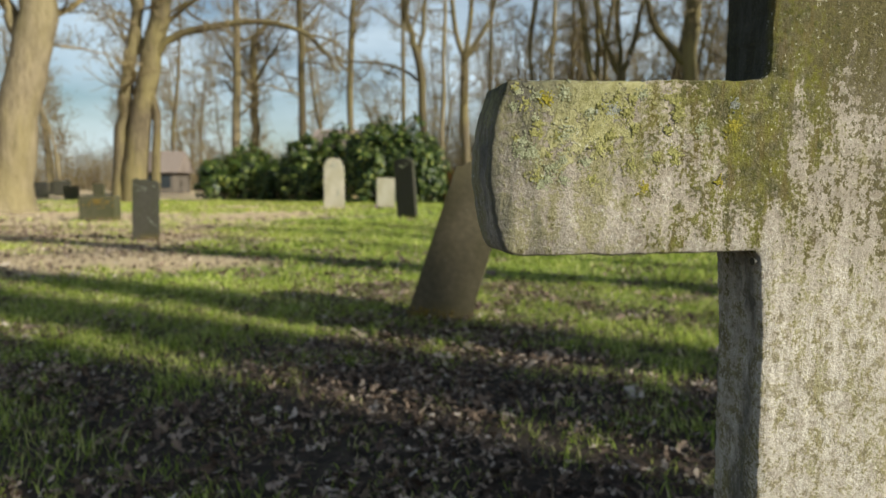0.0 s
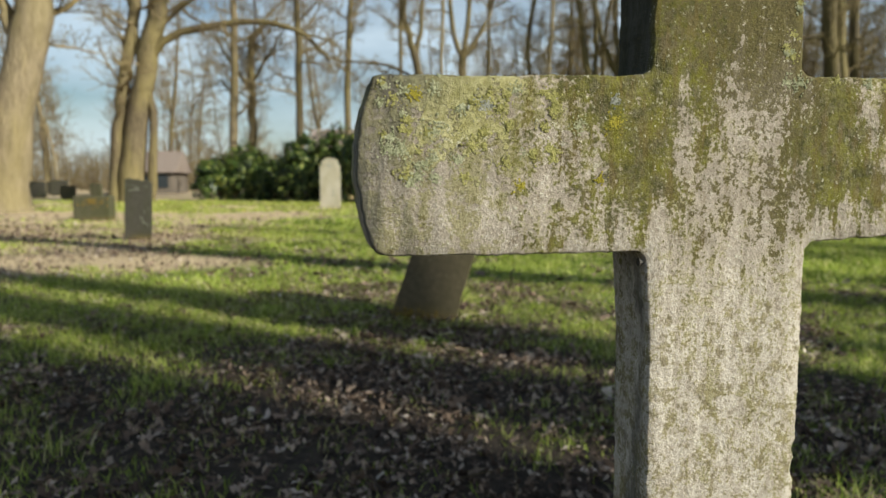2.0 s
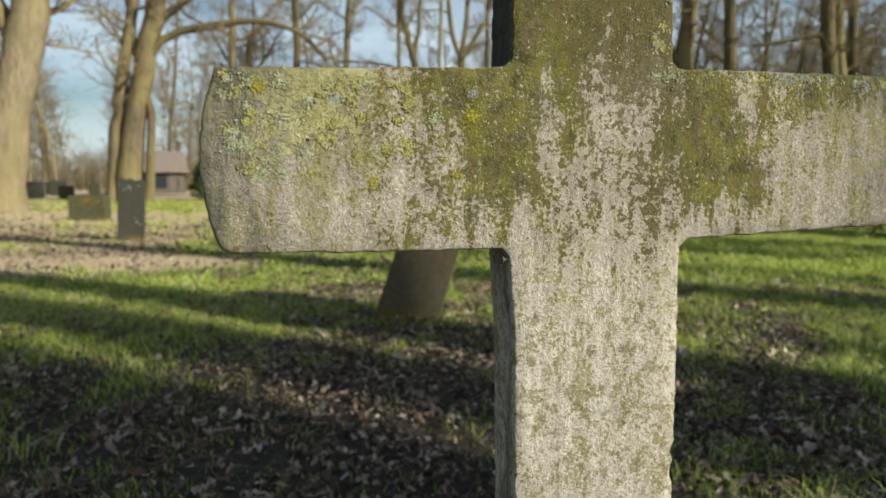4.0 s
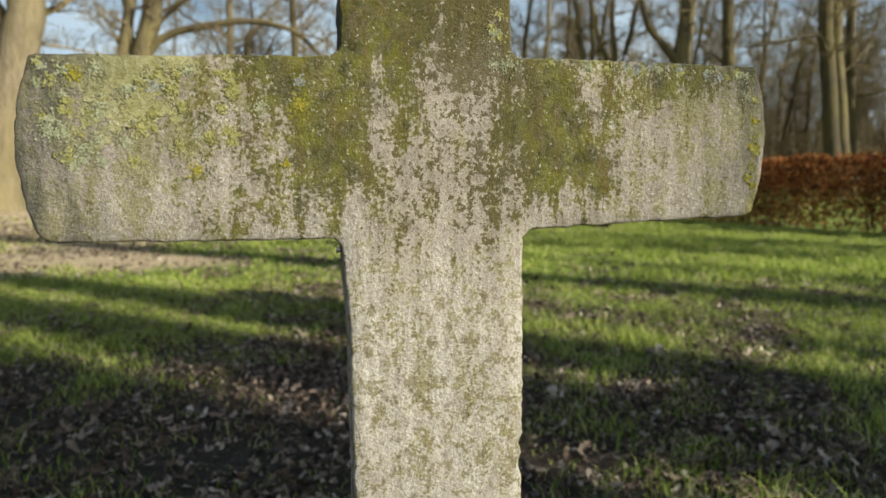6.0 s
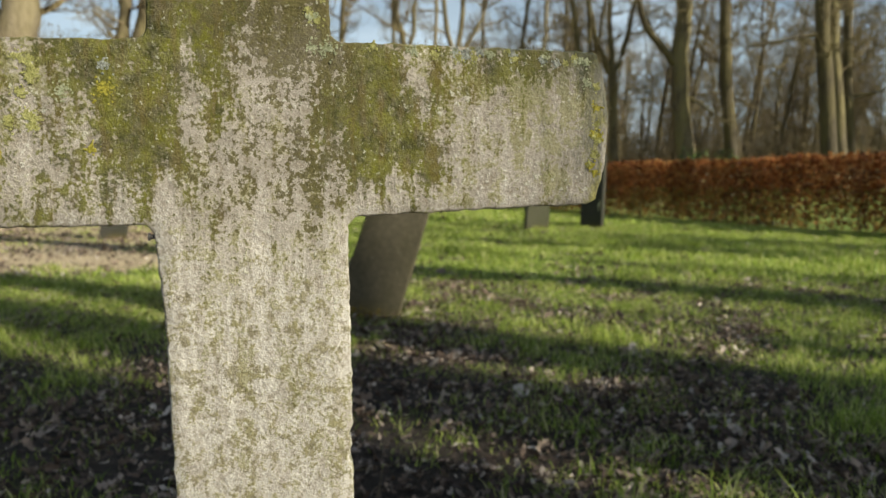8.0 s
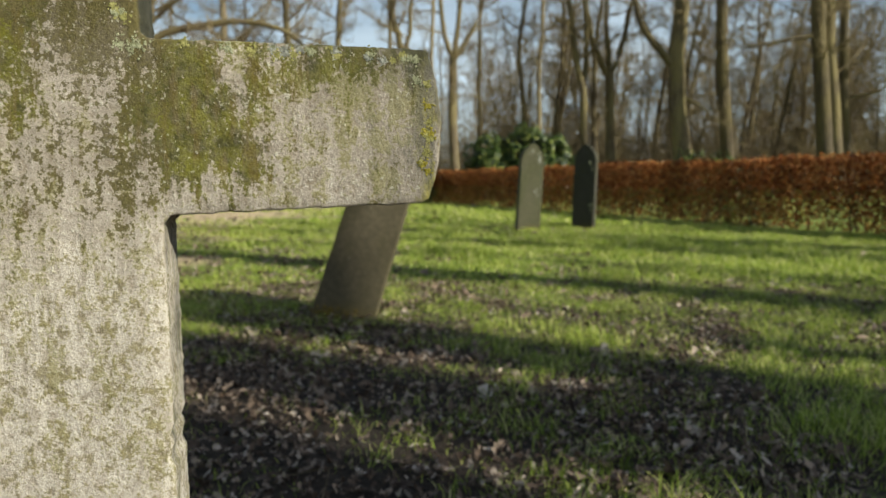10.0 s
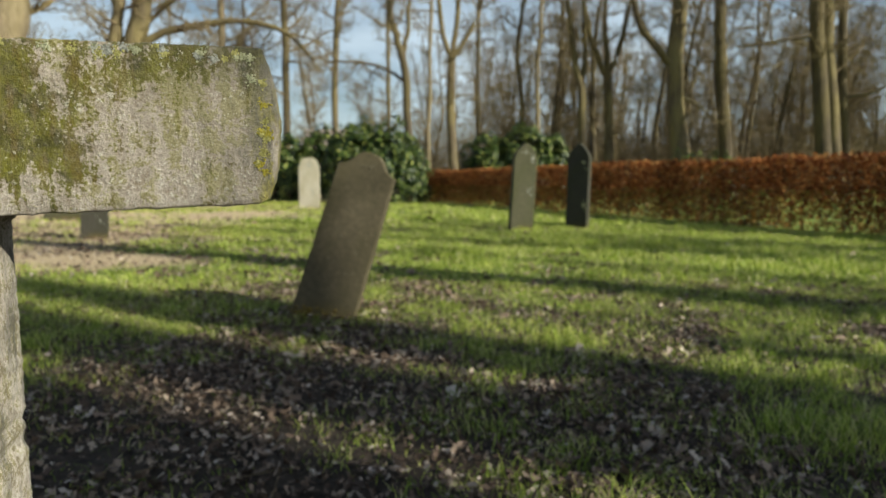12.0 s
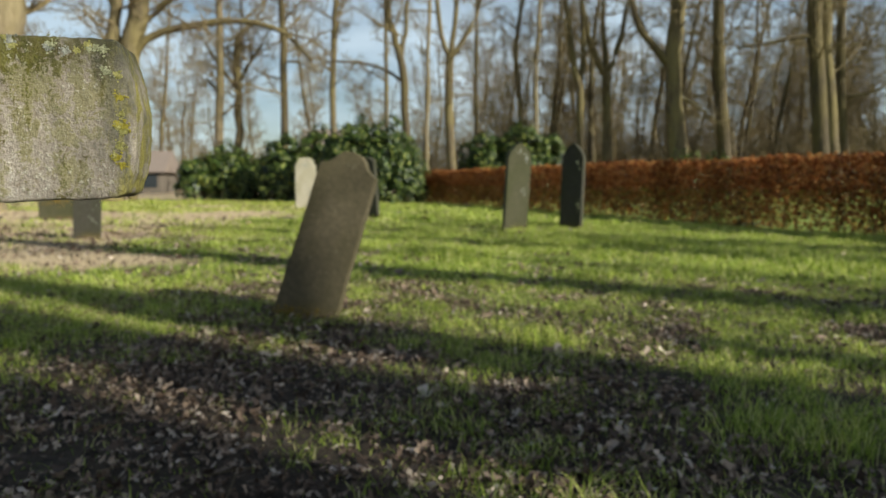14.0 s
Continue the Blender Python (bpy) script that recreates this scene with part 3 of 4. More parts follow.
def round_top(drop, k=10):
    return [(-math.cos(i * math.pi / k), drop * (1 - math.sin(i * math.pi / k))) for i in range(k + 1)]


SHOULDERED = [(-1.0, 0.122), (-0.8, 0.112), (-0.63, 0.085), (-0.48, 0.04), (-0.3, 0.01), (0.0, 0.0), (0.3, 0.01), (0.48, 0.04), (0.63, 0.085), (0.8, 0.112), (1.0, 0.124)]
POINTED = [(-1.0, 0.30), (-0.92, 0.22), (-0.72, 0.14), (-0.4, 0.06), (-0.12, 0.008), (0.0, 0.0), (0.14, 0.012), (0.45, 0.075), (0.76, 0.16), (0.94, 0.24), (1.0, 0.32)]
NECKED = [(-1.0, 0.30), (-0.94, 0.24), (-0.80, 0.20), (-0.78, 0.12), (-0.6, 0.05), (-0.3, 0.01), (0.0, 0.0), (0.3, 0.01), (0.6, 0.05), (0.78, 0.12), (0.80, 0.20), (0.94, 0.24), (1.0, 0.30)]
BROKEN = [(-1.0, 0.03), (-0.7, 0.0), (-0.35, 0.025), (0.0, 0.012), (0.3, 0.04), (0.7, 0.02), (1.0, 0.06)]
FLAT = [(-1.0, 0.03), (-0.96, 0.0), (0.96, 0.0), (1.0, 0.03)]
LEANING = slab("gravestone", (-0.03, 4.47), 0.43, 1.16, 0.12, SHOULDERED, 17.0, -6, M_STONE_BROWN, "leaning brown sandstone gravestone with a shouldered head", -4, 0.91)
BROKEN_STONE = slab("gravestone", (-4.84, 10.66), 0.40, 1.0, 0.12, BROKEN, 2.0, 12, M_STONE_DARK, "dark grey gravestone with a worn broken top", -3)
BLOCK = slab("gravestone", (-8.4, 16.1), 0.84, 0.6, 0.4, FLAT, 0, 6, M_STONE_MOSS, "low mossy stone block in the grass")
PALE_STONE = slab("gravestone", (-3.63, 22.0), 0.67, 1.70, 0.17, NECKED, 0, 4, M_STONE_PALE, "pale upright gravestone with a rounded head")
SLATE = slab("gravestone", (-0.86, 16.1), 0.50, 1.48, 0.14, round_top(0.1), -1.5, -24, M_STONE_DARK, "dark slate gravestone tilted before the evergreen bush", 5)
LOW_STONE = slab("gravestone", (-1.98, 22.7), 0.62, 1.04, 0.16, FLAT, 1, 3, M_STONE_PALE, "low pale gravestone with a flat top")
MOSSY_STONE = slab("gravestone", (2.27, 12.5), 0.46, 1.64, 0.15, POINTED, 3.0, 14, M_STONE_MOSS, "tall mossy gravestone with a pointed head")
TALL_DARK = slab("gravestone", (3.44, 13.0), 0.43, 1.67, 0.17, POINTED, 1.5, -30, M_STONE_DARK, "tall dark green-stained gravestone with a pointed head")
for x, y, w, h, t, m in ((-22.6, 37.0, 0.9, 0.9, 4, M_STONE_DARK), (-20.6, 39.5, 0.7, 0.8, -6, M_STONE_MOSS), (-24.8, 43.0, 1.0, 1.0, 9, M_STONE_DARK), (-18.6, 33.0, 0.7, 0.7, 3, M_STONE_MOSS), (-27.0, 46.0, 0.8, 0.9, -4, M_STONE_DARK)):
    slab("gravestone", (x, y), w, h, 0.2, FLAT, 0, t, m, "low far gravestone beside the sandy track")

def growth(stone, name, material, label, y, seed, patches, lobe):
    """Lichen or moss on a stone's front: lumps scattered over patches of (x, z, rx, rz, count)."""
    rng = random.Random(seed)
    bm = bmesh.new()
    for cx, cz, rx, rz, count in patches:
        for i in range(count):
            a, d = rng.uniform(0, 6.283), min(1.3, abs(rng.gauss(0, 0.6)))
            x, z, r = cx + rx * d * math.cos(a), cz + rz * d * math.sin(a), lobe * rng.uniform(0.5, 1.3)
            m = Matrix.Translation((x, y, z)) @ Matrix.Rotation(rng.uniform(0, 6.283), 4, 'Y') @ Matrix.Diagonal((r, r * 0.3, r * rng.uniform(0.6, 1.0), 1))
            bmesh.ops.create_icosphere(bm, subdivisions=1, radius=1.0, matrix=m)
    tagged(part(name, bm, material, stone, label, True), label, kind="stuff")


growth(LEANING, "lichen", M_DULL, "dull grey lichen specks", -0.061, 71, [(0.03, 1.06, 0.09, 0.05, 26), (0.14, 0.62, 0.02, 0.03, 4), (-0.05, 0.75, 0.12, 0.2, 7), (0.12, 0.35, 0.06, 0.12, 6)], 0.007)
growth(LEANING, "moss", M_MOSS, "rusty olive moss at the foot", -0.060, 72, [(-0.1, 0.0, 0.12, 0.05, 70), (0.1, 0.0, 0.12, 0.06, 70)], 0.014)
growth(MOSSY_STONE, "lichen", M_GREY, "pale lichen specks", -0.076, 73, [(0.12, 1.35, 0.08, 0.12, 26), (0.1, 0.75, 0.06, 0.1, 12), (0.0, 1.5, 0.08, 0.06, 14)], 0.014)
growth(TALL_DARK, "lichen", M_PALE, "pale lichen specks", -0.086, 74, [(0.1, 1.3, 0.06, 0.12, 10), (0.15, 0.5, 0.04, 0.12, 14)], 0.014)
growth(PALE_STONE, "lichen", M_GREY, "grey lichen specks", -0.086, 75, [(0.0, 1.45, 0.2, 0.15, 30), (0.1, 0.5, 0.2, 0.3, 20)], 0.02)
growth(BROKEN_STONE, "lichen", M_GREY, "grey lichen specks", -0.061, 76, [(0.0, 0.85, 0.14, 0.08, 16), (0.1, 0.3, 0.08, 0.2, 10)], 0.01)
growth(SLATE, "lichen", M_PALE, "pale lichen specks", -0.071, 77, [(0.0, 1.3, 0.15, 0.1, 18)], 0.014)
growth(BLOCK, "moss", M_MOSS, "olive moss on the block", -0.201, 78, [(0.0, 0.45, 0.35, 0.12, 60)], 0.03)

# ---- bushes and hedge ----


def leaf_cloud(rng, centres, normals, size, tilt=0.9, narrow=0.45):
    """Diamond leaves with a fold, at the given places."""
    n = len(centres)
    nn = normals + rng.normal(0, tilt, (n, 3))
    nn /= np.linalg.norm(nn, axis=1)[:, None]
    u = np.cross(nn, rng.normal(0, 1, (n, 3)))
    u /= np.linalg.norm(u, axis=1)[:, None]
    w = np.cross(nn, u)
    s = (size * rng.uniform(0.6, 1.3, n))[:, None]
    v = np.stack([centres - u * s, centres + w * s * narrow - nn * s * 0.15, centres + u * s, centres - w * s * narrow - nn * s * 0.15], 1)
    i = np.arange(n)[:, None] * 4
    f = np.concatenate([i + np.array([[0, 1, 2]]), i + np.array([[0, 2, 3]])])
    return v.reshape(-1, 3), f


def bush(at, lobes, count, seed, label, size=0.085):
    """A rhododendron: lobes of (x, y, z, rx, ry, rz) clad in whorls of drooping leaves round a dense dark inside."""
    rng = np.random.default_rng(seed)
    top = thing("evergreen_bush", pose(at[0], at[1], 0), label, "bush", "evergreen bushes")
    cs, ns, inner, inner_n = [], [], [], []
    share = np.array([l[3] * l[5] for l in lobes])
    share = share / share.sum()
    for l, q in zip(lobes, share):
        k = int(count * q / 15)
        d = rng.normal(0, 1, (k, 3))
        d /= np.linalg.norm(d, axis=1)[:, None]
        d[:, 2] = np.abs(d[:, 2]) * np.where(rng.random(k) < 0.72, 1, -0.7)
        lump = np.array([noise.noise((a * 1.9 + seed, b * 1.9, c * 1.9)) + 0.6 * noise.noise((a * 4.5, b * 4.5 + seed, c * 4.5)) for a, b, c in d])
        r = (1 + 0.30 * lump) * rng.uniform(0.86, 1.02, k)
        axes = np.array(l[3:6]) * np.array([1.06, 1.0, 1.2])
        p = d * r[:, None] * axes + np.array(l[0:3])
        face = d + np.array([0, 0, 0.5])
        face /= np.linalg.norm(face, axis=1)[:, None]
        for ring, (out, drop, many) in enumerate(((0.35, 0.05, 4), (0.9, -0.02, 6), (1.25, -0.09, 5))):
            for j in range(many):
                side = np.cross(face, rng.normal(0, 1, (k, 3)))
                side /= np.linalg.norm(side, axis=1)[:, None]
                cs.append(p + side * size * out * 1.3 + face * drop)
                ns.append(face + side * (0.25 + 0.3 * ring))
        m = k * 2
        e = rng.normal(0, 1, (m, 3))
        e /= np.linalg.norm(e, axis=1)[:, None]
        e[:, 2] = np.abs(e[:, 2])
        inner.append(e * axes * rng.uniform(0.5, 0.82, m)[:, None] + np.array(l[0:3]) * np.array([1, 1, 0.8]))
        inner_n.append(e)
    c, nr = np.concatenate(cs), np.concatenate(ns)
    keep = c[:, 2] > 0.05
    v, f = leaf_cloud(rng, c[keep], nr[keep], size, 0.22, 0.36)
    tagged(part("foliage", mesh_of("foliage", v, f, M_BUSH), None, top), kind="stuff")
    v, f = leaf_cloud(rng, np.concatenate(inner), np.concatenate(inner_n), size * 2.2, 0.5, 0.5)
    tagged(part("inner_foliage", mesh_of("inner_foliage", v, f, M_BUSH), None, top), kind="stuff")
    stems = []
    for l in lobes:
        for i in range(7):
            a = rng.uniform(0, 6.28)
            e = np.array([l[0] + l[3] * 0.7 * math.cos(a), l[1] + l[4] * 0.7 * math.sin(a), l[2] + l[5] * rng.uniform(0.2, 0.8)])
            b = np.array([l[0] + rng.normal(0, 0.15), l[1] + rng.normal(0, 0.15), -0.05])
            stems.append((np.array([b, (b + e) / 2 + rng.normal(0, 0.1, 3), e]), [0.04, 0.03, 0.012], 5))
    tagged(part("brushwood", tubes_mesh("brushwood", stems, M_BARK_DARK), None, top), kind="stuff")
    return top


bush((-10.0, 32.4), [(-1.0, 0, 0.7, 1.2, 1.2, 1.15), (0.3, 0.2, 0.9, 1.2, 1.2, 1.55), (1.2, 0.1, 0.7, 0.9, 1.0, 1.2)], 12000, 3, "sunlit evergreen rhododendron bush at the lawn's edge", 0.10)
bush((-7.6, 32.6), [(-0.7, 0, 0.7, 1.1, 1.0, 1.1), (0.7, 0, 0.8, 1.2, 1.2, 1.25)], 9000, 5, "dark evergreen rhododendron bush at the lawn's edge", 0.10)
bush((-4.7, 30.2), [(-1.4, 0, 0.9, 1.2, 1.3, 1.75), (0.1, 0.3, 1.0, 1.4, 1.3, 2.0), (1.4, -0.2, 1.0, 1.2, 1.2, 1.75)], 19000, 7, "large glossy evergreen rhododendron bush behind the gravestones", 0.10)
bush((-2.0, 28.0), [(-0.9, 0, 1.0, 1.4, 1.3, 2.0), (0.5, -0.1, 1.0, 1.4, 1.3, 2.05), (1.2, -0.3, 0.8, 1.0, 1.0, 1.5)], 19000, 11, "large sunlit evergreen rhododendron bush behind the gravestones", 0.10)
bush((4.6, 33.0), [(-1.6, 0, 1.0, 1.2, 1.2, 1.95), (0.2, 0, 1.2, 1.4, 1.3, 2.1), (1.6, 0.2, 1.0, 1.2, 1.2, 1.9)], 21000, 13, "round evergreen bush rising behind the brown hedge", 0.11)
bush((14.2, 34.0), [(-0.9, 0, 0.9, 1.3, 1.0, 1.4), (0.9, 0, 0.9, 1.3, 1.0, 1.3)], 4000, 17, "low green bush behind the brown hedge")


def beech_hedge(a, b, height, depth, label, seed):
    a, b = Vector(a), Vector(b)
    rng = np.random.default_rng(seed)
    run = (b - a).length
    d = (b - a) / run
    s = Vector((-d.y, d.x))
    top = thing("beech_hedge", pose(a.x, a.y, 0), label, "hedge")
    count = int(run * 3000)
    t = rng.uniform(0, run, count)
    z = height * rng.beta(1.15, 1.05, count)
    lump = 0.10 * soft_noise(t * 1.3, z * 2.0, seed) + 0.05 * soft_noise(t * 5, z * 6, seed)
    edge = np.where(rng.random(count) < 0.5, -1, 1) * (1 - rng.random(count) ** 2 * 0.9)
    o = edge * (depth / 2 + lump)
    crest = height + 0.04 * soft_noise(t * 0.8, t * 0, 2) + 0.04 * soft_noise(t * 4, t * 0, 5)
    on_top = rng.random(count) < 0.16
    z = np.where(on_top, crest + rng.normal(0, 0.035, count), np.minimum(z, crest))
    o = np.where(on_top, rng.uniform(-depth / 2, depth / 2, count), o)
    # thinner at the foot, in patches
    thin = 0.75 * soft_noise(t * 0.7, z * 1.4, seed + 4)
    keep = rng.random(count) < np.clip((z / height) * 2.2 + 0.42 + thin * 0.6, 0.38, 1)
    t, z, o = t[keep], z[keep], o[keep]
    c = np.stack([t * d.x + o * s.x, t * d.y + o * s.y, z], 1)
    nr = np.stack([np.sign(o) * s.x, np.sign(o) * s.y, np.full(len(o), 0.5)], 1)
    low = (z < height * 0.58) & (rng.random(len(z)) < 0.55)
    for name, pick, m in (("foliage", ~low, M_BEECH), ("low_foliage", low, M_BEECH_LOW)):
        v, f = leaf_cloud(rng, c[pick], nr[pick], 0.042, 0.9, 0.55)
        tagged(part(name, mesh_of(name, v, f, m), None, top), kind="stuff")
    stems = []
    for i in range(int(run * 5)):
        q, w = rng.uniform(0, run), rng.normal(0, depth * 0.18)
        p = np.array([q * d.x + w * s.x, q * d.y + w * s.y, -0.05])
        k = [p]
        for j in range(4):
            k.append(k[-1] + np.array([rng.normal(0, 0.05), rng.normal(0, 0.05), height / 4.1]))
        stems.append((np.array(k), [0.016, 0.013, 0.010, 0.007, 0.004], 4))
        for j in (1, 2, 3):
            e = k[j] + np.array([rng.normal(0, 0.3), rng.normal(0, 0.3), rng.uniform(0.1, 0.35)])
            stems.append((np.array([k[j], (k[j] + e) / 2, e]), [0.009, 0.007, 0.003], 3))
    tagged(part("brushwood", tubes_mesh("brushwood", stems, M_BARK_DARK), None, top), kind="stuff")


beech_hedge((-0.15, 31.0), (12.6, 1.8), 1.36, 0.75, "clipped beech hedge with dry copper-brown leaves and thin green-tinged foot", 21)

# ---- trees ----


def wander(rng, p, d, length, segs, bend, lift):
    pts = [np.array(p, dtype=float)]
    d = np.array(d, dtype=float)
    for i in range(segs):
        d = d + rng.normal(0, bend, 3) + np.array([0, 0, lift])
        d /= np.linalg.norm(d)
        pts.append(pts[-1] + d * length / segs)
    return np.array(pts)


def sprout(rng, path, r0, r1, span, count, length, level, out):
    """Side branches along a path, each with its own twigs."""
    n = len(path) - 1
    for i in range(count):
        s = span[0] + (span[1] - span[0]) * (i + rng.random()) / count
        k = min(int(s * n), n - 1)
        p = path[k] + (path[k + 1] - path[k]) * (s * n - k)
        along = path[k + 1] - path[k]
        along /= np.linalg.norm(along)
        side = np.cross(along, rng.normal(0, 1, 3))
        side /= np.linalg.norm(side) + 1e-9
        d = along * rng.uniform(0.25, 0.75) + side
        ln = length * rng.uniform(0.5, 1.15) * (1.1 - 0.5 * s)
        r = min((r0 + (r1 - r0) * s) * 0.6, ln * 0.016 + (0.022, 0.012, 0.006)[level])
        segs = 5 if level == 0 else 4 if level == 1 else 3
        q = wander(rng, p, d / np.linalg.norm(d), ln, segs, 0.2, 0.07)
        out[min(level, 2)].append((q, np.linspace(r, max(r * 0.3, 0.008), segs + 1), 5 if level == 0 else 4 if level == 1 else 3))
        if level < 2:
            sprout(rng, q, r, r * 0.25, (0.15, 0.98), 9 if level == 0 else 8, ln * 0.55, level + 1, out)


def stem_path(points, y, rng):
    """Smooths a stem's way-points (x, z) in a plane y, with a little sway."""
    pts = [np.array((x, y, z)) for x, z in points]
    out = []
    for i in range(len(pts) - 1):
        a, b = pts[i], pts[i + 1]
        m0 = (pts[i + 1] - pts[max(i - 1, 0)]) / 2
        m1 = (pts[min(i + 2, len(pts) - 1)] - pts[i]) / 2
        for k in range(4):
            s = k / 4
            out.append(a * (2 * s ** 3 - 3 * s ** 2 + 1) + m0 * (s ** 3 - 2 * s ** 2 + s) + b * (3 * s ** 2 - 2 * s ** 3) + m1 * (s ** 3 - s ** 2))
    out.append(pts[-1])
    out = np.array(out)
    out[1:, 1] += np.cumsum(rng.normal(0, 0.03, len(out) - 1))
    out[1:-1, 0] += rng.normal(0, 0.035, len(out) - 2)
    return out


def hero_tree(y, stems, seed, material, label, branches=14, reach=2.6, clear=0.35, twig=M_TWIG):
    """A tree from stems of (radius at foot, radius at tip, way-points); the first one is the trunk."""
    rng = np.random.default_rng(seed)
    x0 = stems[0][2][0][0]
    top = thing("bare_tree", pose(x0, y, 0), label, "tree", "bare trees")
    out = ([], [], [])
    for i, (r0, r1, pts) in enumerate(stems):
        pts = [(x - x0, z) for x, z in pts]
        if i == 0:
            pts = [(pts[0][0] - (pts[1][0] - pts[0][0]) * 0.1, -0.2)] + ([pts[0]] if pts[0][1] > 0.4 else []) + pts[1:]
        path = stem_path(pts, 0.0, rng)
        rad = np.linspace(r0, r1, len(path)) * (1 + rng.normal(0, 0.035, len(path)))
        if i == 0:
            rad = rad * (1 + 0.75 * np.exp(-np.maximum(path[:, 2], 0) / 0.35))
        part("trunk" if i == 0 else "limb", tubes_mesh("trunk" if i == 0 else "limb", [(path, rad, 12 if r0 > 0.3 else 8)], material), None, top)
        sprout(rng, path, r0, r1, (clear if i == 0 else 0.25, 0.98), branches if i == 0 else max(6, branches // 2), reach * 1.3, 0, out)
    for q in out[0]:
        part("branch", tubes_mesh("branch", [q], twig), None, top)
    tagged(part("crown", tubes_mesh("crown", out[1] + out[2], twig, False), None, top), kind="stuff")
    return top


hero_tree(20.0, [(0.60, 0.42, [(-13.25, 0), (-12.85, 2.32), (-12.29, 4.64), (-11.95, 6.26), (-11.57, 8.65), (-11.2, 12)]),
                 (0.24, 0.1, [(-12.4, 4.7), (-12.75, 5.78), (-13.05, 6.3), (-13.98, 7.22), (-15.2, 9)])], 1, M_BARK_PALE, "thick pale-barked bare tree with a leaning trunk", 9, 3.0, 0.45)
hero_tree(30.0, [(0.33, 0.2, [(-14.7, 0), (-14.52, 2.75), (-14.25, 4.5), (-13.63, 7.95), (-13.24, 10.84), (-13, 15)]),
                 (0.56, 0.3, [(-14.1, -0.1), (-13.74, 3.0), (-13.18, 5.74), (-12.46, 8.92), (-12.18, 12.5), (-12, 16)]),
                 (0.22, 0.12, [(-13.2, -0.1), (-12.95, 4.0), (-13.33, 6.24), (-13.7, 8.92), (-14.2, 12)]),
                 (0.22, 0.07, [(-13.01, 6.24), (-11.9, 7.34), (-9.63, 7.83), (-7.87, 7.95), (-6.12, 7.46), (-4.89, 6.24)]),
                 (0.13, 0.06, [(-13.0, 7.0), (-11.6, 8.6), (-9.4, 9.6), (-7.2, 10.3)])], 2, M_BARK, "old many-stemmed bare tree with a long low limb", 12, 2.8, 0.3)
hero_tree(38.0, [(0.26, 0.16, [(-11.95, 0), (-11.66, 6.37), (-11.57, 11.01), (-11.47, 17.0)])], 3, M_BARK_PALE, "slender bare tree with a straight sunlit trunk", 14, 2.6, 0.2)
hero_tree(40.0, [(0.27, 0.2, [(-11.55, 0), (-11.3, 4.0), (-11.25, 7.6), (-11.2, 9.5)]),
                 (0.14, 0.04, [(-11.25, 6.2), (-12.6, 8.2), (-13.6, 10.0)]), (0.14, 0.04, [(-11.25, 6.6), (-10.2, 8.4), (-9.2, 10.0)]), (0.12, 0.04, [(-11.25, 7.4), (-11.0, 10), (-10.9, 13)])], 4, M_BARK, "bare tree with a broad crown of fine twigs", 16, 2.6, 0.42)
hero_tree(36.0, [(0.22, 0.15, [(-7.75, 0), (-7.53, 6.98), (-7.6, 10.49), (-7.59, 16.2)])], 5, M_BARK_DARK, "tall straight bare tree behind the evergreens", 15, 2.8, 0.22)
hero_tree(36.5, [(0.19, 0.13, [(-5.1, 0), (-5.04, 7.58), (-4.88, 10.5), (-4.79, 16.2)])], 6, M_BARK, "tall straight bare tree behind the evergreens", 13, 2.4, 0.25)
hero_tree(37.0, [(0.13, 0.09, [(-2.2, 0), (-2.2, 7.0), (-2.2, 15)])], 7, M_BARK, "thin straight bare tree behind the evergreens", 10, 2.0, 0.3)
hero_tree(36.0, [(0.24, 0.11, [(-0.9, 0), (-1.13, 6.11), (-1.45, 7.88), (-1.89, 9.63), (-2.11, 12.2), (-2.3, 15)]),
                 (0.15, 0.07, [(-1.36, 7.5), (-1.12, 8.76), (-0.93, 11.09), (-0.7, 14)]), (0.10, 0.035, [(-1.3, 6.3), (-2.51, 7.05), (-4.62, 7.34), (-5.6, 7.2)])], 8, M_BARK_DARK, "forked bare tree with a long side limb", 9, 2.4, 0.4)
hero_tree(40.0, [(0.14, 0.09, [(0.0, 0), (0.0, 6.0), (0.1, 15)])], 9, M_BARK_PALE, "thin pale straight bare tree", 10, 1.8, 0.3)
hero_tree(42.0, [(0.31, 0.26, [(1.62, 0), (1.34, 5.24), (1.39, 8.88)]), (0.19, 0.08, [(1.39, 8.6), (0.79, 10.08), (0.37, 14.13), (0.2, 17)]),
                 (0.19, 0.08, [(1.39, 8.7), (1.67, 10.76), (1.69, 14.8), (1.8, 17)]), (0.18, 0.07, [(1.39, 8.6), (2.55, 10.25), (3.23, 12.12), (3.56, 14.8)])], 10, M_BARK, "bare tree forking into three stems", 6, 2.2, 0.5)
hero_tree(44.0, [(0.17, 0.1, [(3.3, 0), (3.1, 7.0), (3.2, 16)])], 11, M_BARK_DARK, "thin dark bare tree", 12, 2.0, 0.3)
hero_tree(44.0, [(0.2, 0.1, [(6.3, 0), (6.0, 6.0), (5.7, 10.0), (6.4, 14)])], 12, M_BARK, "bare tree with a crooked stem", 14, 2.4, 0.3)
hero_tree(41.0, [(0.15, 0.09, [(6.75, 0), (6.6, 6.5), (6.75, 11), (6.8, 16)])], 13, M_BARK_PALE, "thin pale-stemmed bare tree", 10, 2.0, 0.3)
hero_tree(42.0, [(0.27, 0.12, [(9.85, 0), (9.56, 5.79), (8.97, 8.73), (8.54, 12.13), (8.06, 15.5)]), (0.18, 0.09, [(9.6, 5.8), (9.66, 9.07), (9.52, 12.14), (9.5, 16)])], 14, M_BARK, "bare tree with a forked trunk", 9, 2.2, 0.4)
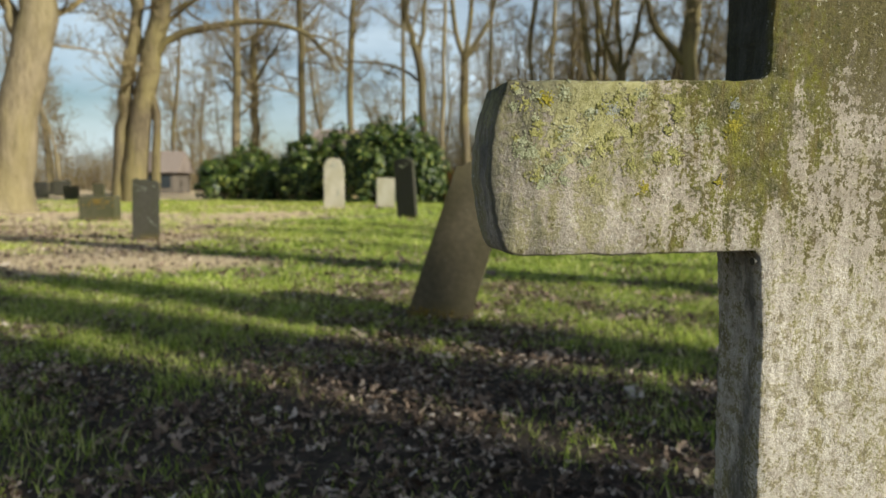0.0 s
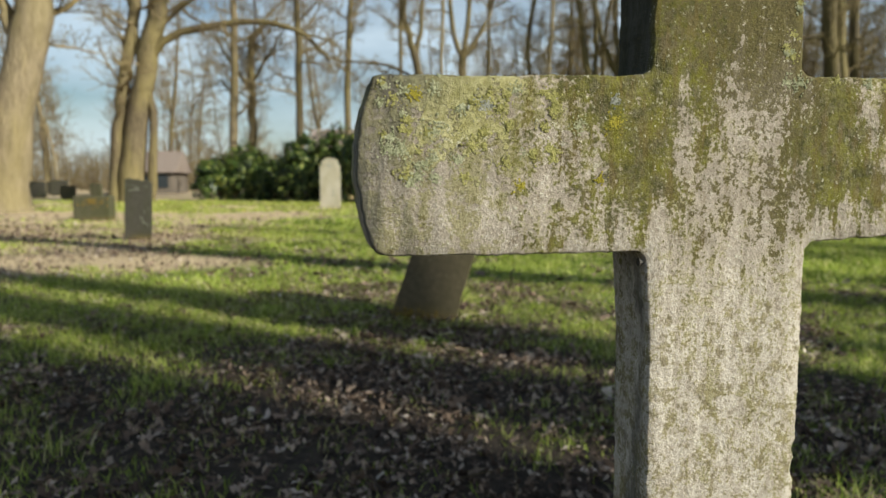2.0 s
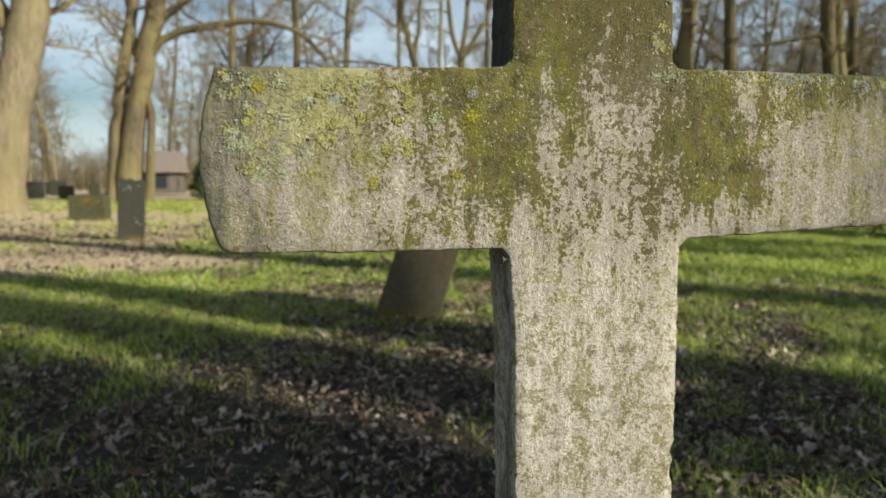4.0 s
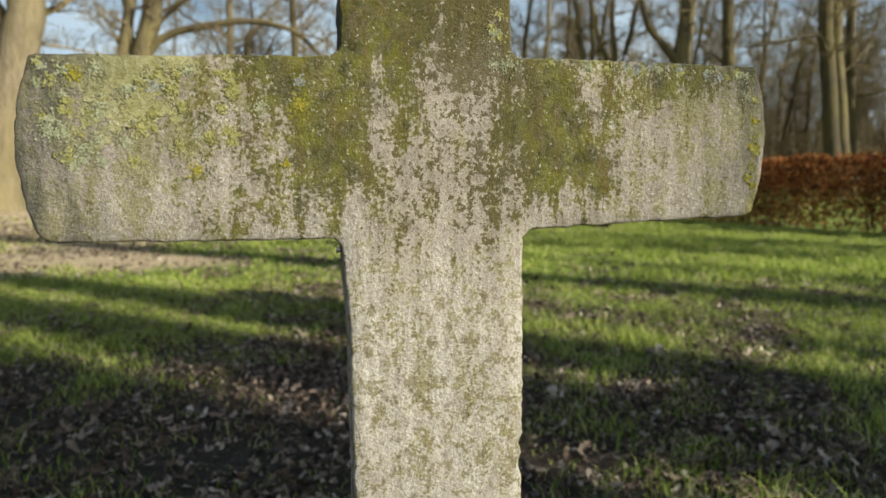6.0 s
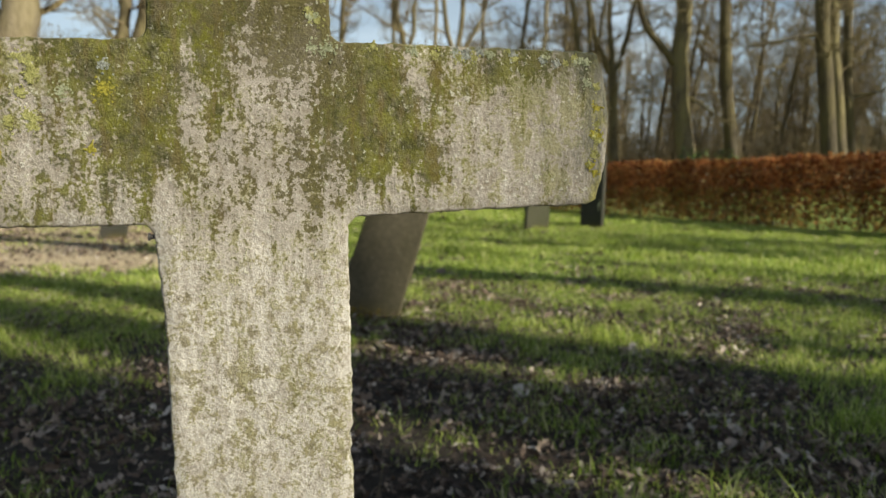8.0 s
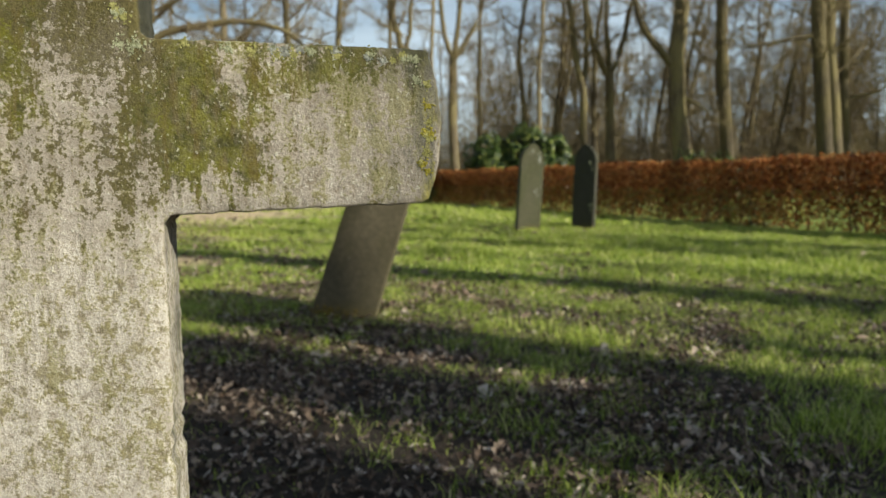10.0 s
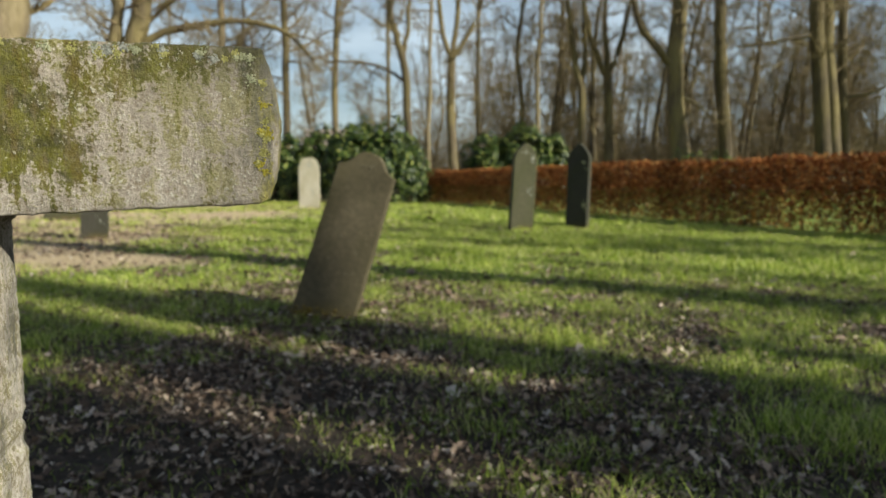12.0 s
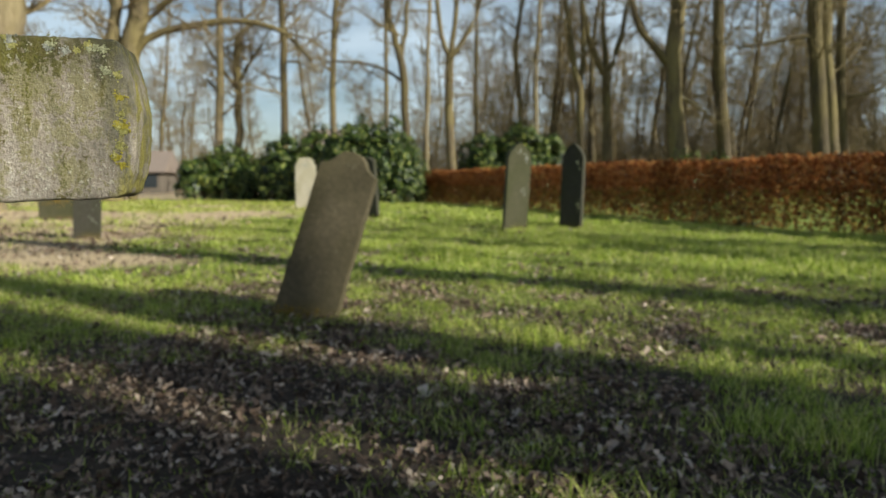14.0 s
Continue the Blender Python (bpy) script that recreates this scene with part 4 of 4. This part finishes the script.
hero_tree(42.0, [(0.34, 0.27, [(11.4, 0), (11.3, 3), (11.11, 7.7)]), (0.2, 0.09, [(11.11, 7.5), (10.11, 9.42), (9.52, 12.14), (8.75, 15.5)]),
                 (0.2, 0.09, [(11.11, 7.5), (10.88, 10.78), (10.69, 15.5)]), (0.2, 0.09, [(11.11, 7.5), (11.87, 9.42), (12.38, 12.14), (12.56, 15.5)])], 15, M_BARK, "bare tree forking into three upright stems", 6, 2.2, 0.55)
hero_tree(40.0, [(0.55, 0.33, [(15.4, 0), (14.66, 7.39), (14.8, 10.65), (14.91, 14.8), (15, 18)]), (0.27, 0.12, [(14.6, 7.7), (13.53, 8.86), (12.41, 10.32), (11.91, 12.57), (11.8, 15)]),
                 (0.11, 0.035, [(14.95, 6.1), (16.19, 5.4), (17.35, 4.47)])], 16, M_BARK, "thick bare tree with a heavy rising limb", 12, 2.8, 0.35)
hero_tree(42.0, [(0.44, 0.3, [(19.0, 0), (18.18, 7.72), (17.91, 12.16), (17.69, 17)])], 17, M_BARK_DARK, "thick dark bare tree in the wood's edge", 14, 3.0, 0.3)
hero_tree(36.0, [(0.42, 0.3, [(21.7, 0), (20.94, 6.76), (20.62, 10.56), (20.31, 16)]), (0.12, 0.04, [(20.9, 8.8), (18.6, 8.4), (16.6, 8.0)])], 18, M_BARK_DARK, "thick dark bare tree in the wood's edge", 14, 3.0, 0.3)
hero_tree(38.0, [(0.36, 0.26, [(23.6, 0), (22.7, 7.08), (22.36, 11.1), (22.08, 16)])], 19, M_BARK, "thick sunlit bare tree in the wood's edge", 12, 3.0, 0.3)
hero_tree(40.0, [(0.28, 0.2, [(25.4, 0), (24.69, 7.41), (24.49, 11.64), (24.5, 16)]), (0.1, 0.03, [(24.9, 6.0), (27.0, 6.5), (29.5, 8.0)])], 20, M_BARK_DARK, "dark bare tree with a low side branch", 14, 3.0, 0.3)


def wood_tree(seed, height, r, material):
    """A tall slim forest tree, at the origin."""
    rng = np.random.default_rng(seed)
    top = thing("forest_tree", pose(0, 0, 0), "tall slim bare tree in the wood behind the hedge", "tree", "trees of the wood")
    path = wander(rng, (0, 0, -0.2), (0, 0, 1), height, 9, 0.07, 0.04)
    part("trunk", tubes_mesh("trunk", [(path, np.linspace(r, r * 0.25, 10), 8)], material), None, top)
    out = ([], [], [])
    sprout(rng, path, r, r * 0.25, (0.16, 0.98), 24, 3.4, 0, out)
    tagged(part("crown", tubes_mesh("crown", out[0] + out[1] + out[2], M_TWIG, False), None, top), kind="stuff")
    return top


rng = random.Random(5)
spots = []
for x0, x1, y0, y1, count in ((6, 42, 46, 60, 50), (-2, 64, 60, 88, 52), (26, 44, 36, 50, 10), (-60, -6, 66, 100, 22), (-36, -20, 46, 60, 4)):
    for i in range(count):
        spots.append((rng.uniform(x0, x1), rng.uniform(y0, y1)))
kinds = [wood_tree(101, 17, 0.17, M_BARK), wood_tree(102, 15, 0.12, M_BARK_PALE), wood_tree(103, 18, 0.24, M_BARK_DARK), wood_tree(104, 14, 0.10, M_BARK_DARK), wood_tree(105, 16, 0.15, M_BARK)]
for i, (x, y) in enumerate(spots):
    m = pose(x, y, 0, rng.uniform(-2, 2), rng.uniform(-2, 2), rng.uniform(0, 360))
    if i < len(kinds):
        kinds[i].matrix_basis = m
    else:
        copy_thing(kinds[i % len(kinds)], m)


def undergrowth(x0, x1, y0, y1, count, height, seed, label):
    """Bare brushwood that fills the wood's floor."""
    rng = np.random.default_rng(seed)
    stems = []
    for i in range(count):
        p = np.array([rng.uniform(x0, x1), rng.uniform(y0, y1), -0.05])
        ln = height * rng.uniform(0.4, 1.1)
        q = wander(rng, p, (rng.normal(0, 0.25), rng.normal(0, 0.25), 1), ln, 4, 0.16, 0.02)
        stems.append((q, np.linspace(0.035, 0.010, 5), 3))
        for j in range(5):
            k = rng.integers(1, 4)
            w = wander(rng, q[k], rng.normal(0, 1, 3) * np.array([1, 1, 0.3]) + np.array([0, 0, 0.5]), ln * 0.45, 3, 0.25, 0.05)
            stems.append((w, np.linspace(0.018, 0.008, 4), 3))
    tagged(new("undergrowth", tubes_mesh("undergrowth", stems, M_TWIG, False)), label, "brushwood", kind="stuff")


undergrowth(1, 38, 44, 62, 1300, 5.0, 31, "bare brown brushwood under the trees of the wood")
undergrowth(-3, 70, 66, 92, 1800, 9.0, 32, "bare brown brushwood deep in the wood")
undergrowth(-55, -4, 62, 92, 1500, 5.0, 33, "bare brown brushwood beyond the churchyard")

# ---- unseen trees added behind the camera, whose trunks throw long shadows over the grass ----


def shade_tree(across, along, r, height, seed, clear, branches=9):
    p = N2 * across + S2 * along
    rng = np.random.default_rng(seed)
    top = thing("bare_tree", pose(p.x, p.y, 0), "unseen bare tree added for its long shadow on the grass", "tree", "bare trees")
    path = wander(rng, (0, 0, -0.2), (0, 0, 1), height, 12, 0.007, 0.06)
    part("trunk", tubes_mesh("trunk", [(path, np.linspace(r, r * 0.6, 13) * (1 + rng.normal(0, 0.07, 13)), 12)], M_BARK), None, top)
    out = ([], [], [])
    sprout(rng, path, r, r * 0.5, (clear, 0.98), branches, 3.2 if across > 4 else 1.7, 1, out)
    tagged(part("crown", tubes_mesh("crown", out[0] + out[1] + out[2], M_TWIG, False), None, top), kind="stuff")


# offsets, girths and heights are set by where shade should fall
for across, along, r, height, seed, clear in (
        (3.46, 15.0, 0.37, 17, 201, 0.45), (2.86, 22.0, 0.40, 18, 215, 0.4), (2.62, 19.0, 0.33, 18, 202, 0.4), (2.28, 25.0, 0.30, 18, 216, 0.4), (2.1, 30.0, 0.28, 19, 218, 0.45),
        (1.95, 15.5, 0.28, 16, 203, 0.45), (1.62, 22.5, 0.26, 18, 217, 0.65), (1.36, 20.0, 0.26, 18, 204, 0.65), (1.22, 16.0, 0.25, 17, 219, 0.75), (3.2, 8.0, 0.15, 4.8, 223, 0.8),
        (4.34, 9.5, 0.20, 5.4, 205, 0.8), (6.85, 12.0, 0.13, 7.0, 220, 0.7), (9.6, 14.0, 0.26, 9.0, 221, 0.5), (10.7, 12.5, 0.30, 8.4, 222, 0.5), (6.10, 17.0, 0.40, 17, 206, 0.5), (7.55, 21.0, 0.16, 17, 207, 0.5), (9.2, 19.0, 0.28, 17, 208, 0.45),
        (11.2, 22.0, 0.30, 18, 209, 0.4), (13.6, 24.0, 0.36, 18, 210, 0.4), (16.5, 26.0, 0.34, 18, 211, 0.4), (20.0, 28.0, 0.4, 18, 212, 0.4), (-1.6, 18.0, 0.3, 17, 213, 0.5), (-4.5, 20.0, 0.35, 17, 214, 0.5)):
    shade_tree(across, along, r, height, seed, clear)

# ---- far houses ----


def house(x, y, w, d, eave, ridge, turn, label):
    top = thing("house", pose(x, y, 0, 0, 0, turn), label, "house")
    bm = bmesh.new()
    bmesh.ops.create_cube(bm, size=1, matrix=Matrix.Translation((0, 0, eave / 2)) @ Matrix.Diagonal((w, d, eave, 1)))
    wall = part("wall", bm, M_WALL, top)
    bm = bmesh.new()
    o = 0.35
    c = [(-w / 2 - o, -d / 2 - o, eave - 0.1), (w / 2 + o, -d / 2 - o, eave - 0.1), (w / 2 + o, d / 2 + o, eave - 0.1), (-w / 2 - o, d / 2 + o, eave - 0.1), (-w / 2 - o, 0, ridge), (w / 2 + o, 0, ridge)]
    v = [bm.verts.new(p) for p in c]
    for f in ((0, 1, 5, 4), (2, 3, 4, 5), (1, 2, 5), (3, 0, 4), (3, 2, 1, 0)):
        bm.faces.new([v[i] for i in f])
    part("roof", bm, M_ROOF, top)
    for k in (-0.28, 0.0, 0.28):
        bm = bmesh.new()
        bmesh.ops.create_cube(bm, size=1, matrix=Matrix.Translation((k * w, -d / 2 - 0.01, eave * 0.55)) @ Matrix.Diagonal((0.9, 0.06, 1.0, 1)))
        part("window", bm, M_PANE, top)


house(-22.2, 52.0, 3.2, 5.0, 1.7, 3.3, 8, "small house with a pinkish roof beyond the trees")
house(-8.8, 56.0, 3.2, 4.0, 3.6, 5.3, 0, "pale-roofed building behind the evergreens")

# ---- grass and fallen leaves ----


def field(x, y, size, seed):
    return soft_noise(x * size, y * size, seed) * 0.75


def scatter(rng, y0, y1, density):
    """Random places on the lawn that the lens takes in."""
    width = 1.5 * y1 + 3.0
    n = int(width * (y1 - y0) * density)
    x, y = rng.uniform(-0.75 * y1 - 0.8, 0.75 * y1 + 2.2, n), rng.uniform(y0, y1, n)
    q = np.maximum(y, 2.6)
    ok = (x > -0.75 * q - 0.8) & (x < 0.75 * q + 2.0)
    return x[ok], y[ok]


def trodden(x, y):
    """The worn sandy track before the bushes and the bare patch on the lawn, from 0 to 1."""
    track = np.exp(-((y - 18.4) / 1.3) ** 2) * np.clip((-x - 2.6) / 1.5, 0, 1)
    patch = np.exp(-((x + 4.0) / 1.6) ** 2 - ((y - 7.7) / 0.8) ** 2)
    return np.maximum(track, patch)


def turf(x, y):
    """How grassy a place is, from 0 to 1."""
    near = np.clip((y - 2.2) / 3.0, 0.0, 1.0)
    g = 0.62 + 0.12 * near + 0.75 * field(x, y, 0.42, 4.0) + 0.42 * field(x, y, 1.7, 8.0) + 0.38 * field(x, y, 4.1, 12.0)
    g += 0.15 * np.clip((x - 0.5) / 3.0, 0, 1) * np.clip((y - 3.0) / 1.5, 0, 1)
    g -= 0.08 * np.clip((3.9 - y) / 1.4, 0, 1)
    g -= 0.8 * trodden(x, y)
    g -= 0.26 * np.clip((x - 0.8) / 1.4, 0, 1) * np.clip((3.4 - y) / 0.9, 0, 1)
    g -= 0.34 * np.clip((-x - 1.6 - 0.06 * y) / 2.5, 0, 1) * np.clip((y - 6) / 2, 0, 1) * np.clip((24 - y) / 8, 0.3, 1)
    return np.clip(g, 0, 1)


def hedge_side(x, y):
    """True on the lawn's side of the hedge."""
    return (x + 0.15) * 29.2 + (y - 31.0) * 12.75 < -12.0


def lawn(name, y0, y1, density, tall, wide, seed):
    rng = np.random.default_rng(seed)
    x, y = scatter(rng, y0, y1, density)
    tuft = 0.5 + field(x, y, 7.0 if y1 < 10 else 3.5, 31.0)
    g = np.clip(turf(x, y) * (0.72 + 0.5 * tuft), 0, 1)
    ok = (rng.random(len(x)) < g ** 1.5) & hedge_side(x, y)
    x, y, g, tuft = x[ok], y[ok], g[ok], tuft[ok]
    n = len(x)
    z = lie(x, y)
    h = tall * rng.uniform(0.4, 1.25, n) * (0.4 + 0.6 * g + 0.55 * np.clip(tuft, 0, 1.3))
    h *= 1 + 1.6 * np.clip(field(x, y, 1.3, 22.0) - 0.2, 0, 1)
    a = rng.uniform(0, 6.283, n)
    lean = rng.uniform(0.25, 1.5, n) * h
    side = np.stack([np.cos(a), np.sin(a), np.zeros(n)], 1)
    fall = np.stack([-np.sin(a), np.cos(a), np.zeros(n)], 1)
    root = np.stack([x, y, z - 0.004], 1)
    w = (wide * rng.uniform(0.6, 1.3, n))[:, None]
    up = np.array([0, 0, 1.0])
    mid = root + up * (h * 0.6)[:, None] + fall * (lean * 0.35)[:, None]
    tip = root + up * (h * 0.9)[:, None] + fall * lean[:, None]
    v = np.stack([root - side * w, root + side * w, mid + side * w * 0.8, mid - side * w * 0.8, tip], 1).reshape(-1, 3)
    i = np.arange(n)[:, None] * 5
    f = np.concatenate([i + np.array([[0, 1, 2]]), i + np.array([[0, 2, 3]]), i + np.array([[3, 2, 4]])])
    tagged(new(name, mesh_of(name, v, f, M_GRASS)), "short green churchyard grass, patchy and bright in the sun", "grass", kind="stuff")


def litter(name, y0, y1, density, size, seed):
    """Crumpled oak leaves with lobed rims."""
    rng = np.random.default_rng(seed)
    x, y = scatter(rng, y0, y1, density)
    g = turf(x, y) - 0.5 * field(x, y, 0.8, 15.0) - 0.5 * field(x, y, 3.2, 18.0)
    ok = (rng.random(len(x)) < np.clip(1.0 - 0.95 * g, 0.09, 1) * (1 - 0.75 * trodden(x, y))) & hedge_side(x, y)
    x, y = x[ok], y[ok]
    n = len(x)
    z = lie(x, y)
    c = np.stack([x, y, z + rng.uniform(0.004, 0.032, n)], 1)
    nn = np.array([[0, 0, 1.0]]) + rng.normal(0, 0.55, (n, 3))
    nn /= np.linalg.norm(nn, axis=1)[:, None]
    u = np.cross(nn, rng.normal(0, 1, (n, 3)))
    u /= np.linalg.norm(u, axis=1)[:, None]
    w = np.cross(nn, u)
    s = (size * np.exp(rng.normal(-0.1, 0.42, n)))[:, None]
    curl = rng.uniform(-0.3, 1.0, n)[:, None] * s
    rim = [(-1.0, 0.0), (-0.62, 0.40), (-0.35, 0.16), (0.05, 0.56), (0.32, 0.22), (0.62, 0.44), (1.0, 0.0), (0.55, -0.46), (0.28, -0.2), (-0.05, -0.55), (-0.4, -0.18), (-0.66, -0.36)]
    v = [c] + [c + u * s * (p * rng.uniform(0.75, 1.2, n))[:, None] + w * s * (q * rng.uniform(0.5, 1.35, n))[:, None] + nn * (curl * (p * p * 0.6 + abs(q) * 1.1) + s * rng.normal(0, 0.14, (n, 1))) for p, q in rim]
    v = np.stack(v, 1).reshape(-1, 3)
    k = len(rim)
    i = np.arange(n)[:, None] * (k + 1)
    f = np.concatenate([i + np.array([[0, j + 1, (j + 1) % k + 1]]) for j in range(k)])
    tagged(new(name, mesh_of(name, v, f, M_LITTER)), "dry curled brown and grey fallen oak leaves", "fallen leaves", kind="stuff")


lawn("grass", -0.8, 1.6, 900, 0.042, 0.0026, 40)
lawn("grass", 1.6, 6.0, 4600, 0.046, 0.0021, 41)
lawn("grass", 6.0, 14.0, 1500, 0.062, 0.0042, 42)
lawn("grass", 14.0, 31.0, 260, 0.080, 0.010, 43)
litter("fallen_leaves", -0.8, 1.6, 700, 0.024, 50)
litter("fallen_leaves", 1.6, 6.0, 2300, 0.0165, 51)
litter("fallen_leaves", 6.0, 14.0, 230, 0.024, 52)
litter("fallen_leaves", 14.0, 30.0, 16, 0.04, 53)


def fallen_twigs():
    rng = np.random.default_rng(61)
    t = []
    for i in range(90):
        x, y = rng.uniform(-2.5, 3.2), rng.uniform(1.6, 5.5)
        a = rng.uniform(0, 6.28)
        q = wander(rng, (x, y, float(lie(x, y)) + 0.012), (math.cos(a), math.sin(a), 0.03), rng.uniform(0.08, 0.3), 4, 0.16, 0.0)
        t.append((q, np.linspace(0.003, 0.0012, 5), 4))
    tagged(new("fallen_twigs", tubes_mesh("fallen_twigs", t, M_TWIG)), "thin dry twigs lying among the leaves", "twigs", kind="stuff")


fallen_twigs()
